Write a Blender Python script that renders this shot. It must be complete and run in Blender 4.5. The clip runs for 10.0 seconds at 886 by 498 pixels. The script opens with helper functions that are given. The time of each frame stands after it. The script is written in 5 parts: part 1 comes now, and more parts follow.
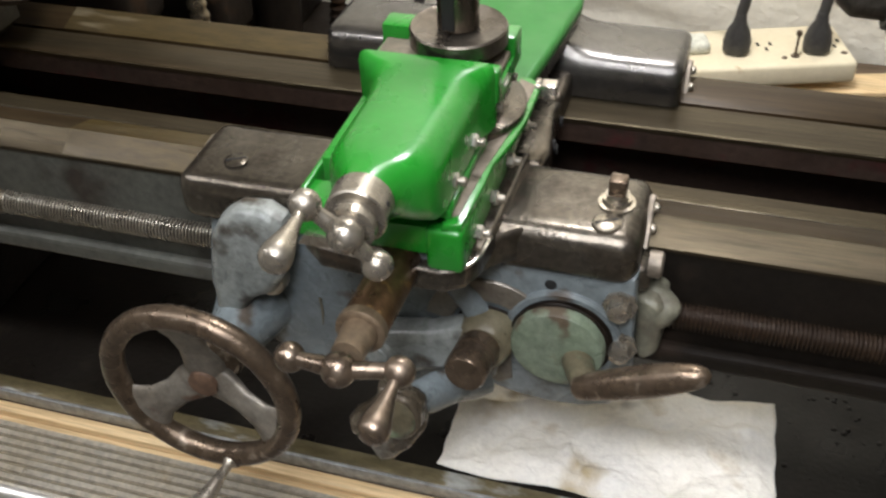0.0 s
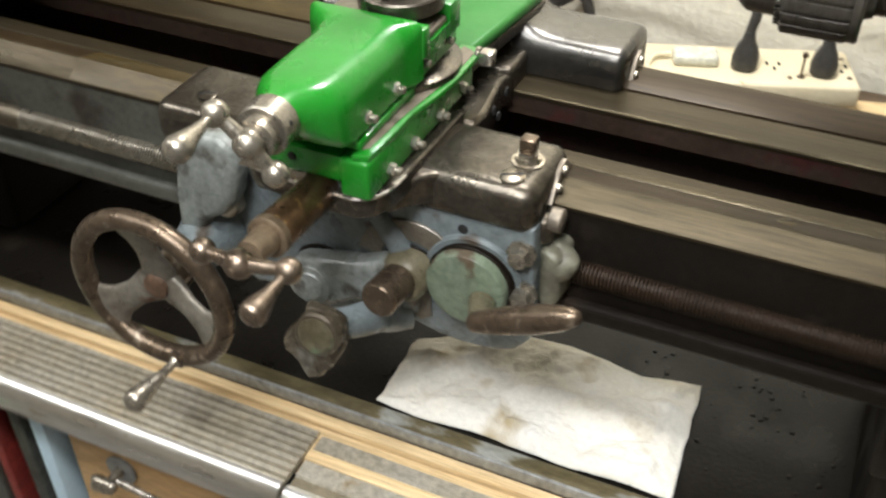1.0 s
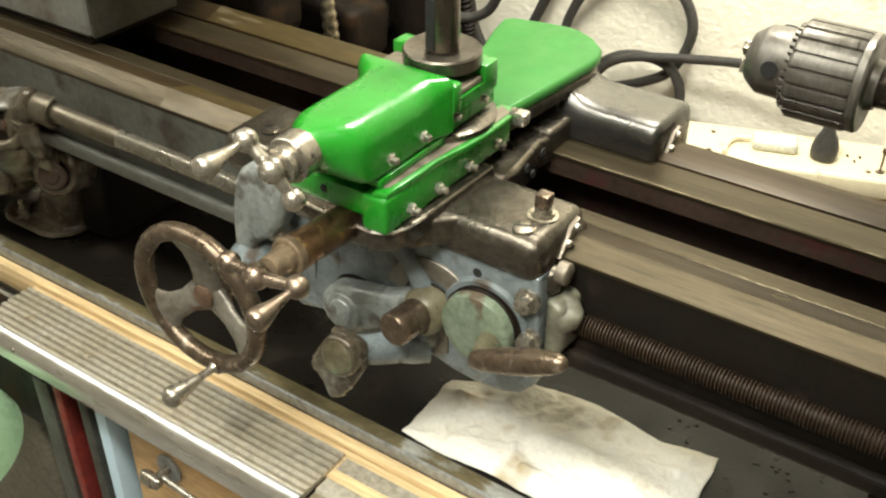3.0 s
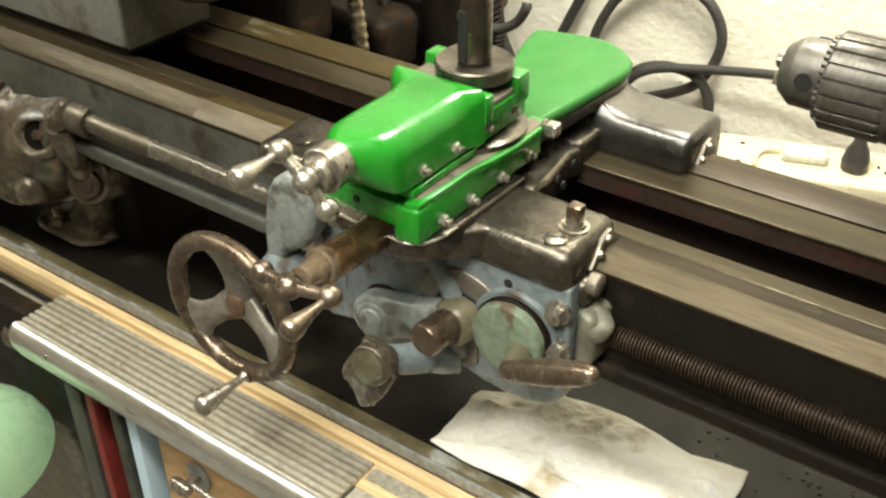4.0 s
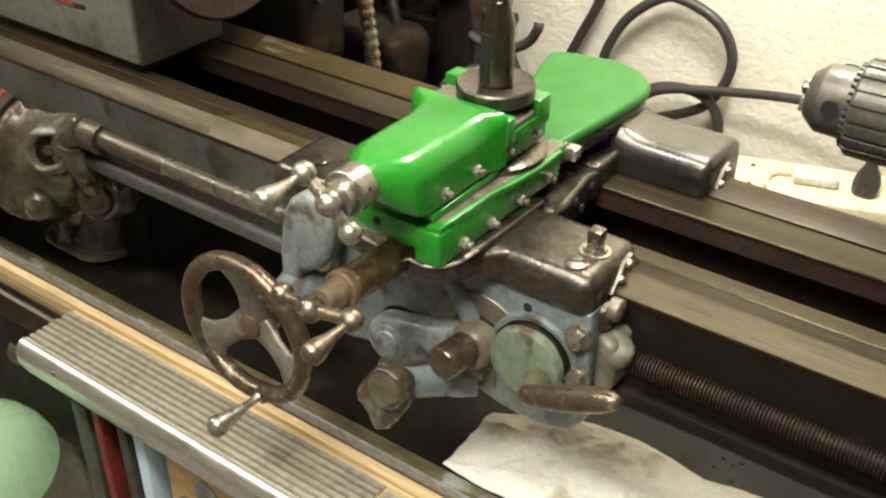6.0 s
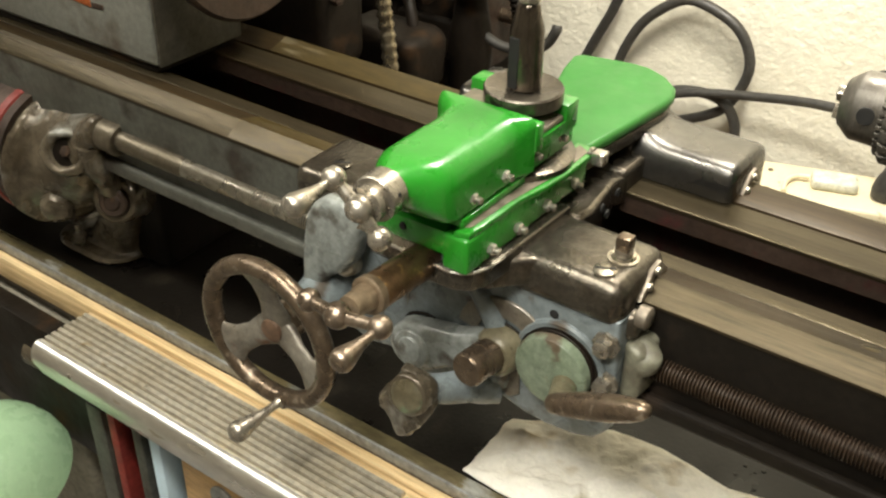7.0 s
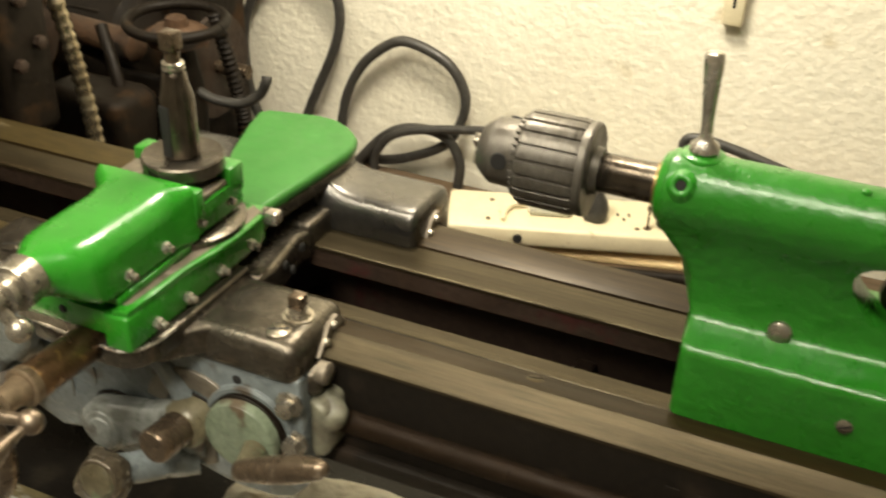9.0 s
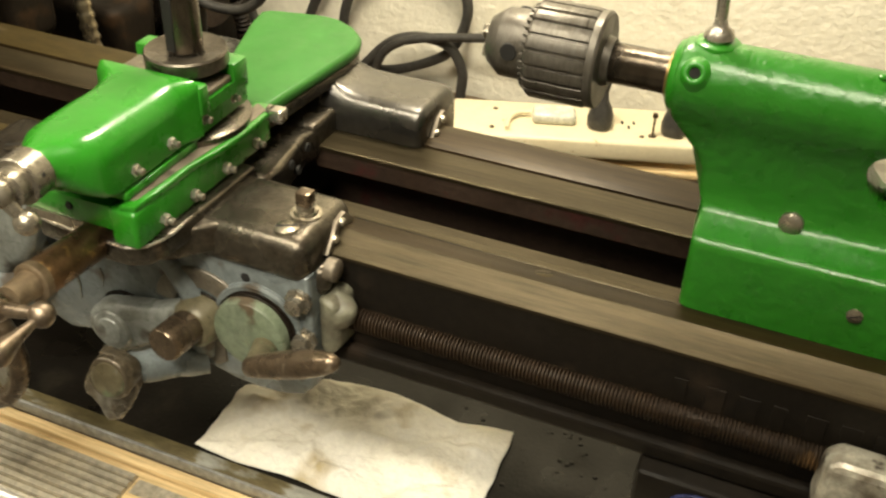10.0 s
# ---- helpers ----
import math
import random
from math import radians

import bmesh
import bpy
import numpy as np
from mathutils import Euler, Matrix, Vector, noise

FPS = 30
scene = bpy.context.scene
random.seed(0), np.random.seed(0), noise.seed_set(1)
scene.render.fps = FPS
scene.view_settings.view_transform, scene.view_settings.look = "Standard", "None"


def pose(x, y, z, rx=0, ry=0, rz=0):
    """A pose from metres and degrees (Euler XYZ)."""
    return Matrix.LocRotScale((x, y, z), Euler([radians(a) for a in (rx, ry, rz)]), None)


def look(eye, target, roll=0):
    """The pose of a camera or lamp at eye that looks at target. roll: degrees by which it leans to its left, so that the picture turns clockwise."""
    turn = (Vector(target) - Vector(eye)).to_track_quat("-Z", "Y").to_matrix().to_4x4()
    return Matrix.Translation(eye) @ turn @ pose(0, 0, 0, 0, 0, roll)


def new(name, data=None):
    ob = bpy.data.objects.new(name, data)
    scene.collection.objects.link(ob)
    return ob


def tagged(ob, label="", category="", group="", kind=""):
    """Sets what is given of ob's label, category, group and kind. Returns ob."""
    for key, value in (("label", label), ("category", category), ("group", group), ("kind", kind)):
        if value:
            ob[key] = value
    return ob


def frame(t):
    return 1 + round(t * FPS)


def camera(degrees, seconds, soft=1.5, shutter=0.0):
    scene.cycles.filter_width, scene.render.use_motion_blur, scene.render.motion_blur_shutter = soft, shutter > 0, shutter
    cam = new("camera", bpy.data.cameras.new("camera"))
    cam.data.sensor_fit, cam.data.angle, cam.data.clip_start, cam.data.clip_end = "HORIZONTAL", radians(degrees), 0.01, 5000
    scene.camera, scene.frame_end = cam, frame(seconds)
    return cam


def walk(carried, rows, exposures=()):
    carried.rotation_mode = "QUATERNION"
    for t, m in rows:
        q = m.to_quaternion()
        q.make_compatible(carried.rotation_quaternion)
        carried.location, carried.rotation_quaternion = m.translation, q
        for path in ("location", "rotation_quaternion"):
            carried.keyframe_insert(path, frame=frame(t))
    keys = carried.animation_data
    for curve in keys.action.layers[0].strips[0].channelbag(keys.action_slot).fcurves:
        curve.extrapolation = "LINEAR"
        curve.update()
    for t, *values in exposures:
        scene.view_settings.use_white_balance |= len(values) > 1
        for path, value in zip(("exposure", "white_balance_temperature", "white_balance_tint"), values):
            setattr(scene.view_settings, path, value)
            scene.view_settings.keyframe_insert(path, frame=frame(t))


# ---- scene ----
cam = camera(46.99, 10.0, soft=2.3, shutter=0.6)
PATH = [
    (0, 0.1326, -0.3897, 0.5162, 50.44, 2.06, 16.66),
    (0.5, 0.1326, -0.4116, 0.5151, 50.73, 1.41, 15.25),
    (1, 0.2359, -0.4260, 0.5195, 51.57, 0.08, 24.34),
    (1.5, 0.2853, -0.4391, 0.5325, 54.20, 0.28, 29.84),
    (2, 0.2978, -0.4385, 0.5344, 55.29, -0.31, 31.83),
    (3.5, 0.3141, -0.4310, 0.5333, 55.38, -0.22, 34.66),
    (4, 0.3095, -0.4364, 0.5352, 55.83, -0.04, 35.19),
    (4.5, 0.3092, -0.4395, 0.5392, 56.67, -0.34, 34.86),
    (5, 0.3098, -0.4363, 0.5373, 56.80, -0.48, 34.52),
    (5.5, 0.3047, -0.4376, 0.5369, 56.66, -0.48, 34.96),
    (7, 0.2796, -0.4416, 0.5360, 56.63, -0.92, 35.62),
    (7.5, 0.2792, -0.4429, 0.5400, 56.91, -1.11, 35.63),
    (8, 0.2804, -0.4351, 0.5443, 57.96, -1.07, 35.08),
    (8.5, 0.3150, -0.4050, 0.5510, 58.46, -1.20, 30.55),
    (9, 0.3411, -0.3978, 0.5521, 58.66, -1.82, 23.39),
    (9.5, 0.3463, -0.4045, 0.5341, 55.49, -2.29, 22.79),
    (10, 0.3381, -0.4049, 0.5363, 54.45, -1.61, 23.10),
]
walk(cam, [(t, pose(x, y, z, rx, ry, rz)) for t, x, y, z, rx, ry, rz in PATH],
     exposures=[(0.0, -0.46, 5600, 17), (0.5, -0.42, 5650, 16), (1.0, -0.15, 5700, 13), (2.0, 0.22, 6150, 8), (4.0, 0.26, 6150, 7), (5.0, 0.19, 6150, 8), (7.0, 0.05, 6300, 10), (8.0, 0.02, 6300, 10), (9.0, -0.18, 6950, 9), (9.5, -0.20, 7100, 14), (10.0, -0.12, 7200, 8)])

# ---- light ----
world = bpy.data.worlds.new("world")
scene.world = world
world.use_nodes = True
world.node_tree.nodes["Background"].inputs[0].default_value = (0.9, 0.85, 0.75, 1)
world.node_tree.nodes["Background"].inputs[1].default_value = 0.1


def area(name, eye, target, sx, sy, power, colour):
    li = bpy.data.lights.new(name, "AREA")
    li.shape, li.size, li.size_y, li.energy, li.color = "RECTANGLE", sx, sy, power, colour
    ob = new(name, li)
    ob.matrix_world = look(eye, target)
    return ob


area("ceiling_lamp_light", (0.05, -0.50, 1.42), (0.08, -0.05, 0.0), 1.2, 0.15, 23, (0.98, 0.93, 0.80))
area("ceiling_lamp_light", (-1.42, -0.50, 1.42), (-1.40, -0.45, 0.0), 1.2, 0.15, 16, (0.98, 0.93, 0.80))
spot = bpy.data.lights.new("bench_lamp_light", "SPOT")
spot.energy, spot.spot_size, spot.spot_blend, spot.shadow_soft_size, spot.color = 34, radians(42), 1.0, 0.10, (0.98, 0.94, 0.83)
new("bench_lamp_light", spot).matrix_world = look((0.11, -0.57, 0.86), (0.09, -0.02, 0.0))
area("work_lamp_light", (0.05, 0.30, 0.80), (0.03, 0.60, 0.20), 0.14, 0.14, 9, (1.0, 0.93, 0.78))


# ---- materials ----
def mat(name, colour, rough=0.5, metal=0.0, second=None, scale=20.0, amount=0.5, bump=0.0, bscale=200.0,
        spots=None, spot_scale=60.0, spot_at=0.62, stretch=(1, 1, 1), rvar=0.15, coat=0.0, emit=0.0, bdist=0.002, spot_soft=0.06, spec=0.5, grain=0.3, gscale=170.0):
    m = bpy.data.materials.new(name)
    m.use_nodes = True
    nt = m.node_tree
    b = nt.nodes["Principled BSDF"]
    L = nt.links.new
    tc = nt.nodes.new("ShaderNodeTexCoord")
    mp = nt.nodes.new("ShaderNodeMapping")
    mp.inputs["Scale"].default_value = stretch
    L(tc.outputs["Object"], mp.inputs[0])
    n1 = nt.nodes.new("ShaderNodeTexNoise")
    n1.inputs["Scale"].default_value, n1.inputs["Detail"].default_value = scale, 6
    L(mp.outputs[0], n1.inputs["Vector"])
    ramp = nt.nodes.new("ShaderNodeValToRGB")
    ramp.color_ramp.elements[0].position = 0.5 - 0.25 * amount - 0.05
    ramp.color_ramp.elements[1].position = 0.5 + 0.25 * amount + 0.05
    sec = second or tuple(c * 0.6 for c in colour)
    ramp.color_ramp.elements[0].color = (*sec, 1)
    ramp.color_ramp.elements[1].color = (*colour, 1)
    L(n1.outputs[0], ramp.inputs[0])
    out = ramp.outputs[0]
    n2 = nt.nodes.new("ShaderNodeTexNoise")
    n2.inputs["Scale"].default_value, n2.inputs["Detail"].default_value = spot_scale, 5
    L(mp.outputs[0], n2.inputs["Vector"])
    if spots:
        r2 = nt.nodes.new("ShaderNodeValToRGB")
        r2.color_ramp.elements[0].position, r2.color_ramp.elements[1].position = spot_at, spot_at + spot_soft
        L(n2.outputs[0], r2.inputs[0])
        mx = nt.nodes.new("ShaderNodeMix")
        mx.data_type = "RGBA"
        L(r2.outputs[0], mx.inputs[0])
        L(out, mx.inputs[6])
        mx.inputs[7].default_value = (*spots, 1)
        out = mx.outputs[2]
    n4 = nt.nodes.new("ShaderNodeTexNoise")
    n4.inputs["Scale"].default_value, n4.inputs["Detail"].default_value, n4.inputs["Roughness"].default_value = gscale, 8, 0.72
    L(mp.outputs[0], n4.inputs["Vector"])
    g = nt.nodes.new("ShaderNodeMapRange")
    g.inputs["From Min"].default_value, g.inputs["From Max"].default_value = 0.34, 0.66
    g.inputs["To Min"].default_value, g.inputs["To Max"].default_value = 1 - grain, 1 + grain
    L(n4.outputs[0], g.inputs[0])
    sc = nt.nodes.new("ShaderNodeVectorMath")
    sc.operation = "SCALE"
    L(out, sc.inputs[0])
    L(g.outputs[0], sc.inputs["Scale"])
    out = sc.outputs[0]
    L(out, b.inputs["Base Color"])
    b.inputs["Metallic"].default_value = metal
    mr = nt.nodes.new("ShaderNodeMapRange")
    mr.inputs["From Min"].default_value, mr.inputs["From Max"].default_value = 0.3, 0.7
    mr.inputs["To Min"].default_value, mr.inputs["To Max"].default_value = max(0.03, rough - rvar), min(1, rough + rvar)
    L(n2.outputs[0], mr.inputs[0])
    L(mr.outputs[0], b.inputs["Roughness"])
    b.inputs["Specular IOR Level"].default_value = spec
    b.inputs["Coat Weight"].default_value = coat
    b.inputs["Coat Roughness"].default_value = 0.12
    if bump:
        n3 = nt.nodes.new("ShaderNodeTexNoise")
        n3.inputs["Scale"].default_value, n3.inputs["Detail"].default_value = bscale, 4
        L(mp.outputs[0], n3.inputs["Vector"])
        bp = nt.nodes.new("ShaderNodeBump")
        bp.inputs["Strength"].default_value, bp.inputs["Distance"].default_value = min(1, bump), bdist
        L(n3.outputs[0], bp.inputs["Height"])
        L(bp.outputs[0], b.inputs["Normal"])
    if emit:
        b.inputs["Emission Color"].default_value = (*colour, 1)
        b.inputs["Emission Strength"].default_value = emit
    return m


GREEN = mat("green_enamel", (0.017, 0.205, 0.012), 0.30, 0, (0.014, 0.165, 0.010), 14, 0.8, 0.07, 160, (0.017, 0.13, 0.012), 70, 0.77, rvar=0.08, coat=0.3, spot_soft=0.1, grain=0.09, gscale=60)
DULLGREEN = mat("scuffed_green_enamel", (0.030, 0.150, 0.024), 0.48, 0, (0.022, 0.125, 0.018), 10, 0.9, 0.05, 200, (0.060, 0.20, 0.050), 55, 0.66, rvar=0.12, spot_soft=0.15, grain=0.08, gscale=90, spec=0.3)
PEEL = mat("brushed_green_enamel", (0.017, 0.175, 0.012), 0.30, 0, (0.014, 0.145, 0.010), 9, 0.8, 0.6, 150, (0.015, 0.12, 0.010), 60, 0.74, rvar=0.07, coat=0.2, spot_soft=0.1, grain=0.09, gscale=60, bdist=0.0018, stretch=(1, 0.6, 1))
STEEL = mat("worn_steel", (0.50, 0.46, 0.38), 0.30, 0.9, (0.30, 0.26, 0.20), 60, 0.8, 0.10, 500, (0.16, 0.11, 0.07), 70, 0.66)
BRIGHT = mat("bright_steel", (0.62, 0.59, 0.53), 0.25, 0.85, (0.42, 0.38, 0.32), 120, 0.7, 0.05, 600, grain=0.14)
BALL = mat("polished_ball_steel", (0.38, 0.35, 0.295), 0.30, 0.85, (0.27, 0.24, 0.19), 120, 0.9, 0.06, 700, (0.20, 0.155, 0.11), 150, 0.68, grain=0.14)
BROWN = mat("browned_steel", (0.150, 0.112, 0.076), 0.31, 0.75, (0.090, 0.065, 0.044), 70, 0.9, 0.12, 500, (0.27, 0.22, 0.165), 90, 0.62)
WAYMID = mat("brown_way_steel", (0.040, 0.026, 0.010), 0.42, 0.2, (0.016, 0.0095, 0.004), 30, 0.8, 0.08, 700, (0.066, 0.052, 0.029), 20, 0.57, stretch=(0.10, 2.2, 2.2), spot_soft=0.2, spec=0.2, grain=0.4, gscale=200)
WAY = mat("bed_way_steel", (0.060, 0.048, 0.028), 0.35, 0.6, (0.028, 0.021, 0.011), 26, 0.7, 0.10, 700, (0.046, 0.031, 0.015), 16, 0.56, stretch=(0.10, 2.0, 2.0), spot_soft=0.2, spec=0.16, grain=0.35, gscale=220)
WAYDARK = mat("oily_way_steel", (0.070, 0.050, 0.016), 0.42, 0.35, (0.036, 0.024, 0.008), 26, 0.9, 0.08, 700, (0.13, 0.105, 0.06), 40, 0.64, stretch=(0.3, 1.5, 1.5))
SADDLE = mat("worn_saddle_steel", (0.125, 0.112, 0.090), 0.22, 0.85, (0.070, 0.058, 0.043), 34, 0.9, 0.18, 420, (0.050, 0.038, 0.027), 30, 0.60, spot_soft=0.2, bdist=0.0014, grain=0.35, gscale=260)
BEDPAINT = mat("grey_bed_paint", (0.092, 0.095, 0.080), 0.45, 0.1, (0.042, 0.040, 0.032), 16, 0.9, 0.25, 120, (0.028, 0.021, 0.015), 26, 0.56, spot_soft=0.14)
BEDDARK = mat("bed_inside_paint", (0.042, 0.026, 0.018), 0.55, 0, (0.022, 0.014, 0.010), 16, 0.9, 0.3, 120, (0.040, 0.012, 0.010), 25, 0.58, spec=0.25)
APRON = mat("blue_grey_apron_paint", (0.185, 0.215, 0.225), 0.33, 0.05, (0.105, 0.12, 0.12), 30, 0.8, 0.3, 220, (0.055, 0.043, 0.030), 46, 0.58, spot_soft=0.10, grain=0.22)
PALE = mat("pale_green_paint", (0.165, 0.195, 0.14), 0.42, 0, (0.105, 0.135, 0.085), 55, 0.9, 0.4, 200, (0.075, 0.055, 0.033), 48, 0.56, spot_soft=0.08, grain=0.3)
BRACKET = mat("grimy_cast_iron", (0.15, 0.125, 0.088), 0.24, 0.3, (0.040, 0.029, 0.017), 24, 0.6, 0.9, 85, (0.24, 0.24, 0.215), 34, 0.58, spot_soft=0.14, bdist=0.003, grain=0.35, gscale=130)
HEAD = mat("headstock_grey_paint", (0.205, 0.21, 0.185), 0.42, 0, (0.125, 0.12, 0.10), 10, 0.9, 0.25, 120, (0.085, 0.062, 0.040), 20, 0.57, spot_soft=0.16, grain=0.2)
RUST = mat("rusty_iron", (0.055, 0.033, 0.021), 0.55, 0.3, (0.02, 0.0135, 0.010), 25, 0.9, 0.5, 110, (0.095, 0.052, 0.025), 45, 0.62)
# dark bed paint: oil and the front's shade both put into the colour
BEDSHADE = mat("oily_shaded_paint", (0.0095, 0.0072, 0.005), 0.52, 0.0, (0.006, 0.0048, 0.0036), 16, 0.9, 0.25, 120, (0.022, 0.015, 0.010), 26, 0.60, spot_soft=0.14, spec=0.14)
BLACK = mat("black_iron", (0.014, 0.0095, 0.006), 0.55, 0.1, (0.007, 0.0055, 0.004), 20, 0.9, 0.5, 70, (0.042, 0.022, 0.009), 20, 0.57, spot_soft=0.14, spec=0.15)
TRAY = mat("oily_tray_steel", (0.0105, 0.0085, 0.0065), 0.34, 0.0, (0.0065, 0.0055, 0.0045), 9, 0.9, 0.12, 300, (0.030, 0.024, 0.016), 17, 0.60, spot_soft=0.16, spec=0.22)
RIM = mat("tarnished_rim", (0.155, 0.125, 0.062), 0.42, 0.3, (0.075, 0.062, 0.030), 40, 0.9, 0.3, 250, (0.30, 0.30, 0.27), 38, 0.60, stretch=(0.4, 1, 1), spot_soft=0.05)
ZINC = mat("grey_zinc", (0.36, 0.37, 0.36), 0.45, 0.5, (0.22, 0.22, 0.21), 60, 0.8, 0.15, 300)
WOOD = mat("pine_edge", (0.75, 0.58, 0.33), 0.55, 0, (0.52, 0.36, 0.17), 75, 0.9, 0.25, 300, (0.30, 0.19, 0.09), 60, 0.68, stretch=(0.12, 3, 3))
DRAWER = mat("drawer_plywood", (0.60, 0.40, 0.19), 0.5, 0, (0.47, 0.29, 0.12), 12, 0.9, 0.15, 200, (0.22, 0.12, 0.05), 30, 0.68, stretch=(0.3, 2, 2))
ALU = mat("ribbed_aluminium", (0.54, 0.51, 0.44), 0.42, 0.45, (0.44, 0.38, 0.27), 22, 0.9, 0.05, 400, (0.30, 0.22, 0.11), 40, 0.62, spot_soft=0.15)
GROOVE = mat("grimy_shaded_groove", (0.24, 0.20, 0.13), 0.6, 0.1, (0.13, 0.11, 0.07), 60, 0.8)
# brown spots: oil stains, also standing in for shade in the creases
CLOTH = mat("soiled_white_cloth", (0.90, 0.88, 0.82), 0.9, 0, (0.82, 0.77, 0.64), 16, 0.9, 0.7, 60, (0.46, 0.36, 0.18), 19, 0.565, spot_soft=0.13, grain=0.07, gscale=300, bdist=0.007)
PLASTER = mat("rough_plaster", (0.77, 0.73, 0.61), 0.75, 0, (0.69, 0.645, 0.52), 6, 0.8, 0.5, 130, (0.50, 0.42, 0.27), 17, 0.675, bdist=0.004, spot_soft=0.12, grain=0.06, gscale=60)
ROOM = mat("room_wall_paint", (0.80, 0.76, 0.68), 0.8, 0, (0.72, 0.68, 0.60), 3, 0.8, grain=0.05)
CONCRETE = mat("floor_concrete", (0.36, 0.34, 0.31), 0.8, 0, (0.28, 0.265, 0.24), 5, 0.9, 0.3, 60)
POLISHED = mat("polished_aluminium", (0.84, 0.83, 0.80), 0.33, 1.0, (0.62, 0.60, 0.56), 60, 0.8, 0.05, 400, (0.42, 0.37, 0.28), 70, 0.66, rvar=0.08, grain=0.08, stretch=(0.3, 1, 1))
SHANK = mat("smooth_shank_steel", (0.19, 0.165, 0.125), 0.42, 0.85, (0.09, 0.075, 0.052), 40, 0.9, grain=0.2)
WORN = mat("dull_bare_steel", (0.21, 0.18, 0.14), 0.46, 0.5, (0.14, 0.115, 0.085), 60, 0.9, 0.08, 400)
SPOKE = mat("grey_cast_spoke", (0.215, 0.20, 0.165), 0.40, 0.45, (0.13, 0.11, 0.085), 50, 0.9, 0.2, 250, (0.14, 0.07, 0.04), 60, 0.64, spot_soft=0.1)
POST = mat("dark_post_steel", (0.135, 0.115, 0.090), 0.24, 0.9, (0.055, 0.043, 0.032), 40, 0.8, 0.1, 400, stretch=(1, 1, 0.4))
THREADL = mat("bright_thread_steel", (0.46, 0.43, 0.36), 0.32, 0.75, (0.30, 0.27, 0.21), 25, 0.9)
THREAD = mat("brown_thread_steel", (0.036, 0.022, 0.0125), 0.55, 0.2, (0.017, 0.011, 0.0065), 16, 0.9, 0.2, 300, (0.11, 0.062, 0.026), 40, 0.62, spec=0.2)
RUBBER = mat("cable_rubber", (0.045, 0.042, 0.036), 0.5, 0, (0.03, 0.028, 0.025), 40, 0.8, 0.1, 300)
BEIGE = mat("beige_strip_plastic", (0.68, 0.61, 0.43), 0.45, 0, (0.58, 0.50, 0.33), 16, 0.8, 0.1, 200, (0.40, 0.29, 0.15), 60, 0.66, grain=0.05)
CHUCK = mat("chuck_steel", (0.15, 0.138, 0.12), 0.42, 0.65, (0.10, 0.09, 0.075), 60, 0.8, 0.1, 500, stretch=(4, 1, 1), grain=0.25)
HOLE = mat("hole_black", (0.008, 0.007, 0.006), 0.8, 0, (0.005, 0.005, 0.004), 30, 0.5)
RED = mat("red_paint", (0.24, 0.030, 0.022), 0.5, 0, (0.13, 0.018, 0.014), 40, 0.8, 0.2, 200)
MINT = mat("mint_enamel", (0.42, 0.62, 0.38), 0.3, 0, (0.36, 0.55, 0.33), 12, 0.8, 0.05, 200, grain=0.05)
SKY = mat("pale_blue_paint", (0.55, 0.70, 0.80), 0.5, 0, (0.48, 0.62, 0.72), 20, 0.8, grain=0.05)
CONDUIT = mat("conduit_metal", (0.40, 0.35, 0.25), 0.26, 0.9, (0.17, 0.13, 0.075), 40, 0.9)
LAMPGLASS = mat("lamp_diffuser", (1.0, 0.93, 0.8), 0.4, 0, (1.0, 0.93, 0.8), 5, 0.2, emit=3.0, grain=0.05)


# ---- mesh helpers ----
def finish(bm, angle=38):
    bmesh.ops.recalc_face_normals(bm, faces=bm.faces)
    for f in bm.faces:
        f.smooth = True
    lim = radians(angle)
    for e in bm.edges:
        e.smooth = len(e.link_faces) == 2 and e.calc_face_angle(0) < lim
    return bm


def obj(name, bm, material, angle=38):
    finish(bm, angle)
    me = bpy.data.meshes.new(name)
    bm.to_mesh(me)
    bm.free()
    me.materials.append(material)
    return new(name, me)


def part(name, bm, material, parent, label="", angle=38):
    ob = obj(name, bm, material, angle)
    ob.parent = parent
    if label:
        ob["label"] = label
    return ob


def thing(name, label, category, at=(0, 0, 0), group="", kind=""):
    ob = new(name)
    ob.empty_display_size = 0.02
    ob.location = at
    return tagged(ob, label, category, group, kind)


def single(name, bm, material, label, category="", group="", kind="", angle=38):
    return tagged(obj(name, bm, material, angle), label, category, group, kind)


def add_box(bm, x0, x1, y0, y1, z0, z1, bevel=0.0, seg=2):
    geo = bmesh.ops.create_cube(bm, size=1.0)
    vs = geo["verts"]
    for v in vs:
        v.co = Vector((x0 + (v.co.x + 0.5) * (x1 - x0), y0 + (v.co.y + 0.5) * (y1 - y0), z0 + (v.co.z + 0.5) * (z1 - z0)))
    if bevel:
        es = list({e for v in vs for e in v.link_edges})
        bmesh.ops.bevel(bm, geom=es, offset=bevel, segments=seg, profile=0.5, affect="EDGES")
    return bm


def box(x0, x1, y0, y1, z0, z1, bevel=0.0, seg=2):
    return add_box(bmesh.new(), x0, x1, y0, y1, z0, z1, bevel, seg)


def frame_to(p, d):
    """A matrix with its z along d, at p."""
    return Matrix.Translation(p) @ Vector(d).to_track_quat("Z", "Y").to_matrix().to_4x4()


